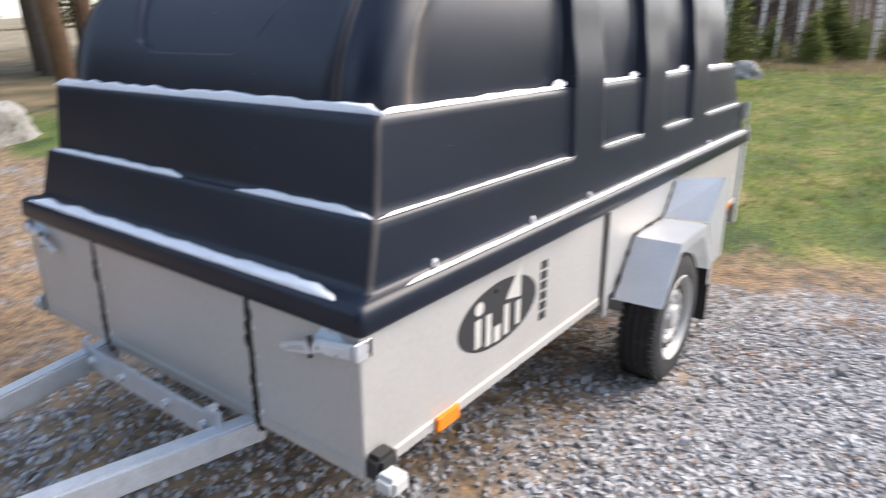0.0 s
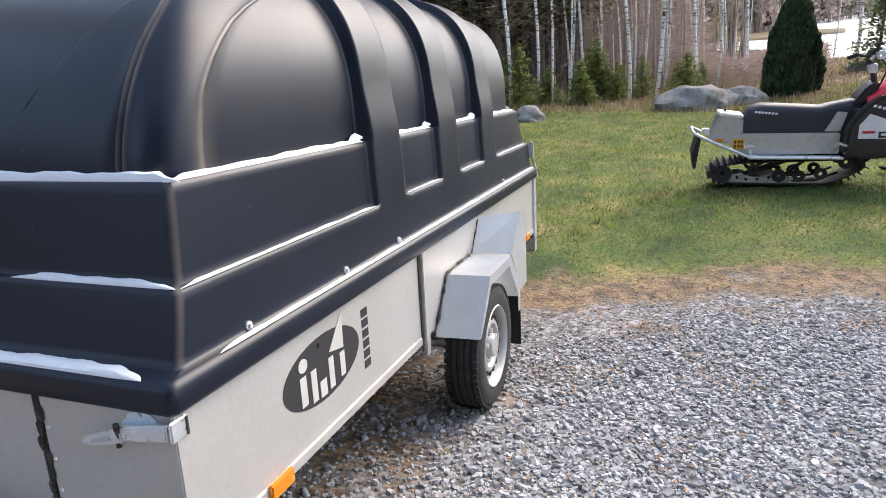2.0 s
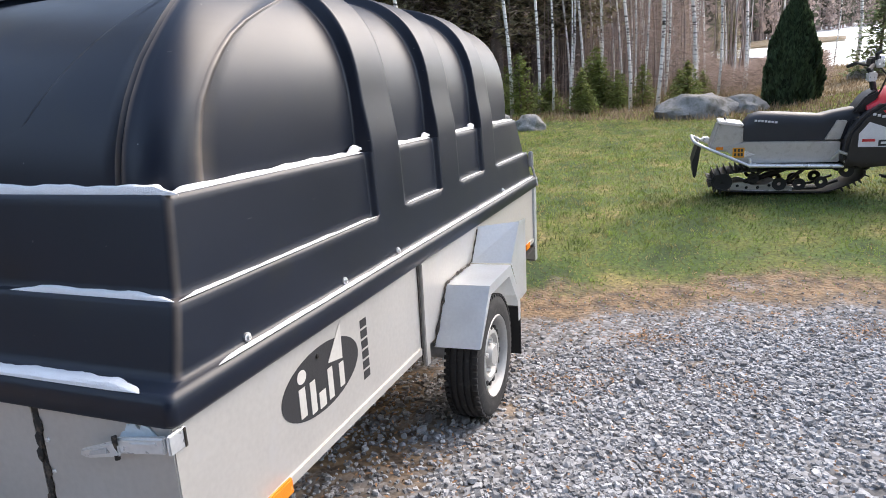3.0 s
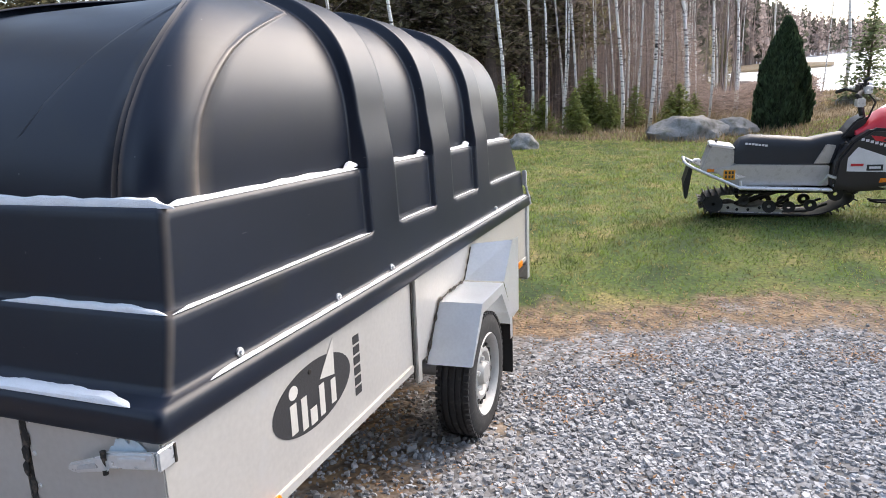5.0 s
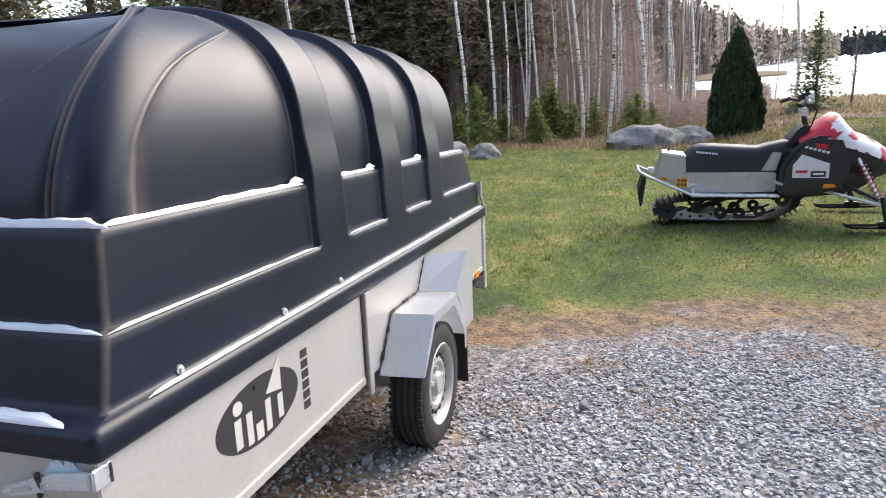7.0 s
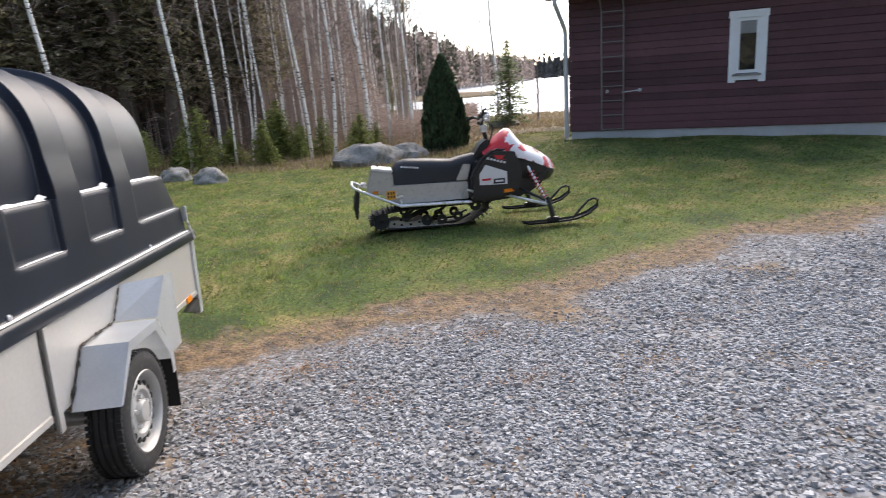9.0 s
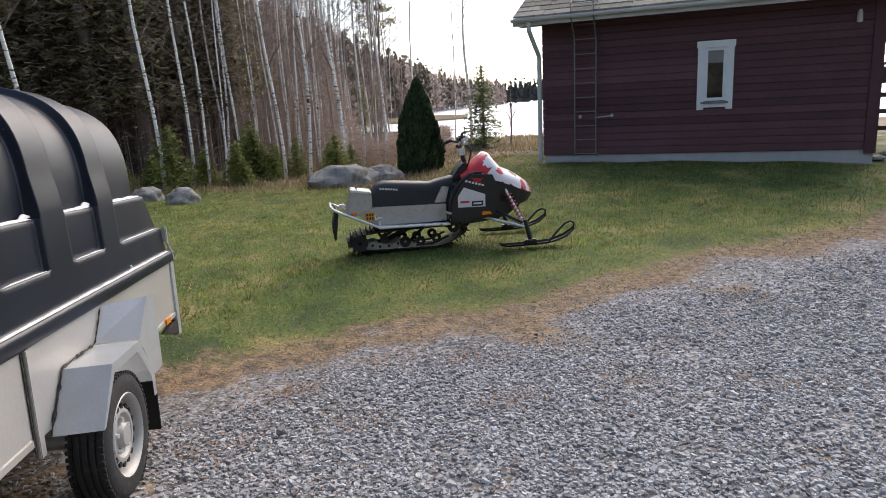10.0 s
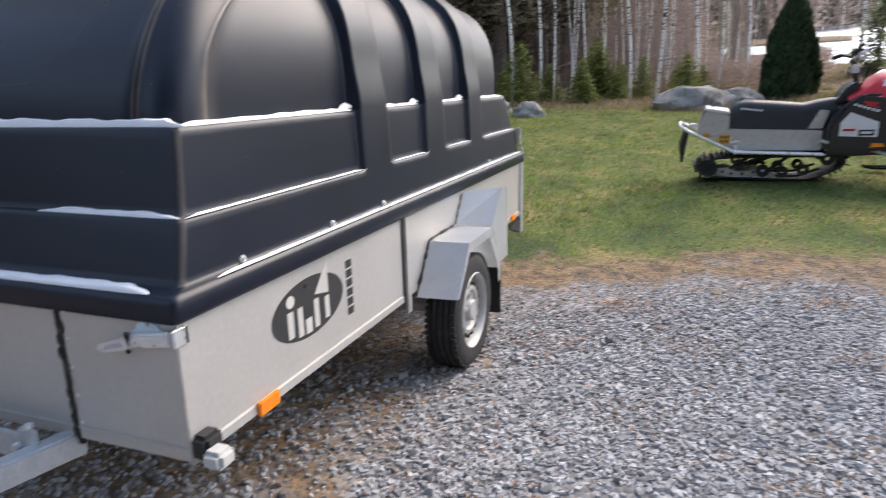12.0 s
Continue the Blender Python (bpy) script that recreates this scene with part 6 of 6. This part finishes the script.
def far_woods():
    """Tree lines across the water, and unseen ones added round the place to shape reflections."""
    g = np.random.default_rng(5)
    def spots(n, az, near_d, spread, h0, h1, slim, z):
        a = g.uniform(az[0], az[-1], n)
        d = np.interp(a, az, near_d) * g.uniform(1.0, spread, n)
        h = g.uniform(h0, h1, n)
        ar = np.radians(a)
        return np.stack([1.3 + d * np.sin(ar), -1.1 + d * np.cos(ar), np.full(n, z), h, h * slim * g.uniform(0.7, 1.3, n)], -1)
    # dark conifers across the lake
    v, f = tree_crowns(g, spots(1500, (2, 80), (420, 430), 1.2, 9, 17, 0.13, LAKE_Z), 26, 1.7)
    stuff("far_woods", v, f, M_FARFOREST, "dark conifer wood across the lake", "woods")
    # mixed wood along the bay, drawing away to the right
    pl = spots(3000, (-30, -6, 0, 5, 9, 13), (62, 66, 95, 150, 250, 370), 1.35, 10.5, 14.5, 0.13, LAKE_Z + 0.2)
    v, f = tree_crowns(g, pl[::5], 60, 0.75)
    stuff("bay_woods", v, f, M_HILLNEEDLE, "dark green wood along the bay", "woods")
    v, f = stems(g, pl[:, 0], pl[:, 1], pl[:, 2], pl[:, 3], pl[:, 3] * 0.009)
    stuff("bay_stems", v, f, M_BRUSH, "bare grey stems of the wood along the bay", "woods")
    pl[:, 3] *= 0.94
    pl[:, 4] *= 1.3
    v, f = tree_crowns(g, pl[1::2], 60, 0.55)
    stuff("bay_thicket", v, f, M_HILLBRUSH, "leafless brown crowns of the wood along the bay", "woods")
    # unseen woods on the other sides, added to darken what the cover reflects
    ring = np.concatenate([spots(180, (105, 150, 180), (24, 14, 18), 1.8, 11, 19, 0.15, -0.2), spots(280, (234, 255, 285), (34, 25, 22), 1.9, 9, 14, 0.13, -0.2), spots(200, (180, 200, 234), (26, 48, 44), 1.7, 8, 13, 0.15, -0.4)])
    v, f = tree_crowns(g, ring, 90, 1.15)
    stuff("home_woods", v, f, M_HILLNEEDLE, "unseen spruce wood added to darken the cover's reflections", "woods")
    # straw-coloured bank across the bay
    bm = bmesh.new()
    ring = [(-70, 112), (-20, 106), (2, 100), (11, 100), (20, 108), (24, 132), (-10, 190), (-200, 190), (-200, 60)]
    bm.faces.new([bm.verts.new((x, y, LAKE_Z + 0.25)) for x, y in ring])
    bmesh.ops.recalc_face_normals(bm, faces=bm.faces[:])
    tagged(link("ground_far_bank", bm, M_DRYGRASS, None, "", False), "straw-coloured bank across the bay", "ground", kind="structure")


far_woods()


def thicket():
    """Bare undergrowth and young stems between the birches."""
    g = np.random.default_rng(6)
    n = 5200
    az = np.radians(np.concatenate([g.uniform(-30, 9, n - 700), g.uniform(9, 17, 700)]))
    d = 17.5 + 32 * g.uniform(0, 1, n) ** 0.8
    x, y = 1.3 + d * np.sin(az), -1.1 + d * np.cos(az)
    h = g.uniform(0.6, 7.5, n) * np.where(np.degrees(az) > 8, 0.12, 1.0) * np.where(d < 21, 0.35, 1.0) * (1 - 0.90 * steps(-5, 0.5, np.degrees(az)))
    h[:70] = g.uniform(5, 13, 70) * (np.degrees(az[:70]) < -8)
    v, f = stems(g, x, y, height(x, y), h, 0.004 + 0.0011 * h)
    stuff("thicket", v, f, M_BRUSH, "bare brown saplings between the birches", "thicket")
    # fine twigs
    m = 95000
    az = np.radians(g.uniform(-36, 8, m))
    d = g.uniform(19, 46, m)
    x, y = 1.3 + d * np.sin(az), -1.1 + d * np.cos(az)
    z = height(x, y) + g.uniform(0.2, 10.5, m) * (1 - 0.93 * steps(-5, 1, np.degrees(az)))
    a = g.uniform(0, math.tau, m)
    ln = g.uniform(0.12, 0.5, m)
    up = g.uniform(-0.2, 0.9, m)
    p0 = np.stack([x, y, z], -1)
    p1 = p0 + np.stack([np.cos(a) * ln, np.sin(a) * ln, up * ln], -1)
    p2 = p0 + np.stack([np.zeros(m), np.zeros(m), 0.006 + 0.0005 * d], -1)
    stuff("twigs", np.stack([p0, p1, p2], 1).reshape(-1, 3), np.arange(3 * m).reshape(-1, 3), M_BRUSH, "fine bare twigs of the birch wood", "thicket")


thicket()


# ---------------------------------------------------------------- loose ground cover
def scatter_stones():
    g = np.random.default_rng(1)
    N = 118000
    x = g.uniform(-2.0, 8, N * 4)
    y = g.uniform(-2.8, 6.0, N * 4)
    past = y - edge_y(x)
    d = np.hypot(x - 1.2, y + 1.0)
    keep = (g.uniform(0, 1, len(x)) < 0.03 + 0.30 * steps(-2.8, -1.0, y) + 0.67 * steps(-0.9, -0.3, y)) & (past < -0.05) & (g.uniform(0, 1, len(x)) < np.clip(5.5 / (d + 0.3) ** 1.5, 0.12, 1)) & (d < 9)
    patch = np.sin(x * 2.1 + 1) * np.sin(y * 2.7) + 0.5 * np.sin(x * 5 + y * 4)
    keep &= (x > 0.15 + 0.2 * np.sin(y * 5) + g.uniform(0, 0.5, len(x))) | (g.uniform(0, 1, len(x)) < 0.25)
    for px, py, pr in ((3.0, 0.9, 0.35), (3.5, 1.5, 0.5), (2.3, 1.5, 0.2), (3.0, 2.0, 0.25), (0.9, 0.9, 0.25)):
        keep &= (np.hypot(x - px, (y - py) * 1.6) > pr * g.uniform(0.4, 1.2, len(x))) | (g.uniform(0, 1, len(x)) < 0.35)
    keep &= (patch < 0.95) | (g.uniform(0, 1, len(x)) < 0.5)
    keep &= g.uniform(0, 1, len(x)) < 0.10 + 0.90 * steps(-0.2, -1.3, past + 0.35 * patch)
    x, y = x[keep][:N], y[keep][:N]
    n = len(x)
    # broken chips: a five-sided foot, a smaller tilted top with blunt corners
    k = np.arange(5) * math.tau / 5
    foot = np.stack([np.cos(k), np.sin(k), np.full(5, -0.8)], -1)
    crown = np.stack([0.72 * np.cos(k + 0.3), 0.72 * np.sin(k + 0.3), np.full(5, 0.8)], -1)
    chip = np.concatenate([foot, crown])
    tri = np.array([t for q in range(5) for t in ((q, (q + 1) % 5, 5 + q), ((q + 1) % 5, 5 + (q + 1) % 5, 5 + q))] + [(5, 6, 7), (5, 7, 8), (5, 8, 9)])
    size = 0.0098 * np.exp(g.normal(0, 0.28, n)) * (1 - 0.4 * steps(-1.3, -0.3, y - edge_y(x)))
    sc = np.stack([size * g.uniform(0.85, 1.45, n), size * g.uniform(0.75, 1.1, n), size * g.uniform(0.40, 0.70, n)], -1)
    a = g.uniform(0, math.tau, n)
    v = chip[None] + g.uniform(-0.30, 0.30, (n, 10, 3))
    v = v * sc[:, None, :]
    vx = v[..., 0] * np.cos(a)[:, None] - v[..., 1] * np.sin(a)[:, None]
    vy = v[..., 0] * np.sin(a)[:, None] + v[..., 1] * np.cos(a)[:, None]
    vz = v[..., 2] + g.uniform(-0.25, 0.25, n)[:, None] * vx + g.uniform(-0.25, 0.25, n)[:, None] * vy
    z = height(x, y) + sc[:, 2] * g.uniform(0.2, 1.0, n)
    P = np.stack([vx + x[:, None], vy + y[:, None], vz + z[:, None]], -1).reshape(-1, 3)
    T = (tri[None] + 10 * np.arange(n)[:, None, None]).reshape(-1, 3)
    stuff("gravel", P, T, M_STONE, "loose crushed grey gravel on the driveway", "gravel")


scatter_stones()


def scatter_grass():
    g = np.random.default_rng(2)
    N = 420000
    x = g.uniform(-6, 13, N)
    y = g.uniform(2.2, 14.5, N)
    past = y - edge_y(x)
    keep = (past > -0.5) & (g.uniform(0, 1, N) < np.clip(0.3 + past * 0.8, 0, 1)) & (g.uniform(0, 1, N) < np.clip(7.0 / (y + 1.0), 0.3, 1))
    # nothing grows under the house
    hx, hy = x - 5.08, y - 12.02
    c, s = math.cos(radians(28)), math.sin(radians(28))
    keep &= ~((hx * c - hy * s > -0.1) & (hx * s + hy * c > -0.15))
    x, y, past = x[keep], y[keep], past[keep]
    n = len(x)
    tuft = np.sin(x * 7.7 + 2.3 * np.sin(y * 3.9) + 0.4 * x * y) * np.sin(y * 9.3 + 2.1 * np.sin(x * 4.2)) + 0.5 * np.sin(x * 2.3 + 1.4 * np.sin(y * 1.7))
    h = g.uniform(0.012, 0.04, n) * (0.6 + 0.4 * steps(0, 2, past)) * (0.9 + 0.8 * steps(0.25, 1.0, tuft))
    w = g.uniform(0.003, 0.006, n) * (1 + 0.06 * y)
    a = g.uniform(0, math.tau, n)
    lx, ly = g.normal(0, 0.5, n) * h, g.normal(0, 0.5, n) * h
    z = height(x, y) - 0.002
    p0 = np.stack([x - np.cos(a) * w, y - np.sin(a) * w, z], -1)
    p1 = np.stack([x + np.cos(a) * w, y + np.sin(a) * w, z], -1)
    p2 = np.stack([x + lx, y + ly, z + h], -1)
    P = np.stack([p0, p1, p2], 1).reshape(-1, 3)
    stuff("grass", P, np.arange(3 * n).reshape(-1, 3), M_GRASSBLADE, "short mown autumn grass", "grass")


scatter_grass()


def scatter_litter():
    g = np.random.default_rng(3)
    N = 150000
    x = g.uniform(-4, 9.5, N)
    y = g.uniform(-1.2, 8.5, N)
    past = y - edge_y(x)
    edge = np.exp(-((past + 0.25) / 0.55) ** 2)
    under = (0.35 * (x < 0.1) + 0.3 * (x > 0.1) * (x < 0.75)) * (y < 3.2)
    left = (x < -1.7) * 0.5
    p = np.clip(0.14 + 0.85 * edge + under + left, 0, 1) * np.where(past > 0.8, 0.10, 1)
    clump = 0.5 + 0.5 * np.sin(x * 3.1 + 0.7 * np.sin(y * 4)) * np.sin(y * 2.7 + x)
    keep = g.uniform(0, 1, N) < p * (0.3 + clump)
    x, y = x[keep], y[keep]
    # small wind-blown heaps on the gravel
    for hx, hy, much in ((0.50, 2.06, 110), (0.76, 2.72, 260), (2.06, 2.26, 150), (2.78, 2.22, 60), (1.18, 2.20, 120), (3.3, 2.9, 80), (1.9, 3.1, 160), (0.95, 1.45, 60)):
        x = np.concatenate([x, g.normal(hx, 0.12, much)])
        y = np.concatenate([y, g.normal(hy, 0.085, much)])
    n = len(x)
    c = np.stack([x, y, height(x, y) + np.where(y < edge_y(x), g.uniform(0.014, 0.032, n), g.uniform(0.004, 0.03, n))], -1)
    v, f = clumps(4, c, 0.018, 0.4, 0.4)
    stuff("leaf_litter", v, f, M_LITTER, "fallen brown leaves and needles", "leaf litter")


scatter_litter()


def dry_grass():
    g = np.random.default_rng(4)
    N = 60000
    az = np.radians(g.uniform(-32, 20, N))
    d = 12.8 + 37 * g.uniform(0, 1, N) ** 1.25
    x, y = 1.3 + d * np.sin(az), -1.1 + d * np.cos(az)
    edge = 12.3 - 0.25 * np.clip(x, -4, 3) + 5.2 * steps(2, 8, x)
    keep = y > edge
    x, y, d = x[keep], y[keep], d[keep]
    n = len(x)
    h = g.uniform(0.08, 0.5, n) * (0.35 + 0.65 * steps(15, 24, d)) * (1 - 0.5 * steps(2.5, 5, x))
    w = 0.008 * (1 + 0.05 * d)
    a = g.uniform(0, math.tau, n)
    z = height(x, y) - 0.01
    P = np.stack([np.stack([x - np.cos(a) * w, y - np.sin(a) * w, z], -1), np.stack([x + np.cos(a) * w, y + np.sin(a) * w, z], -1), np.stack([x + g.normal(0, 0.3, n) * h, y + g.normal(0, 0.3, n) * h, z + h], -1)], 1).reshape(-1, 3)
    stuff("dry_grass", P, np.arange(3 * n).reshape(-1, 3), M_DRYGRASS, "dry straw-coloured grass at the wood's edge", "grass")


dry_grass()
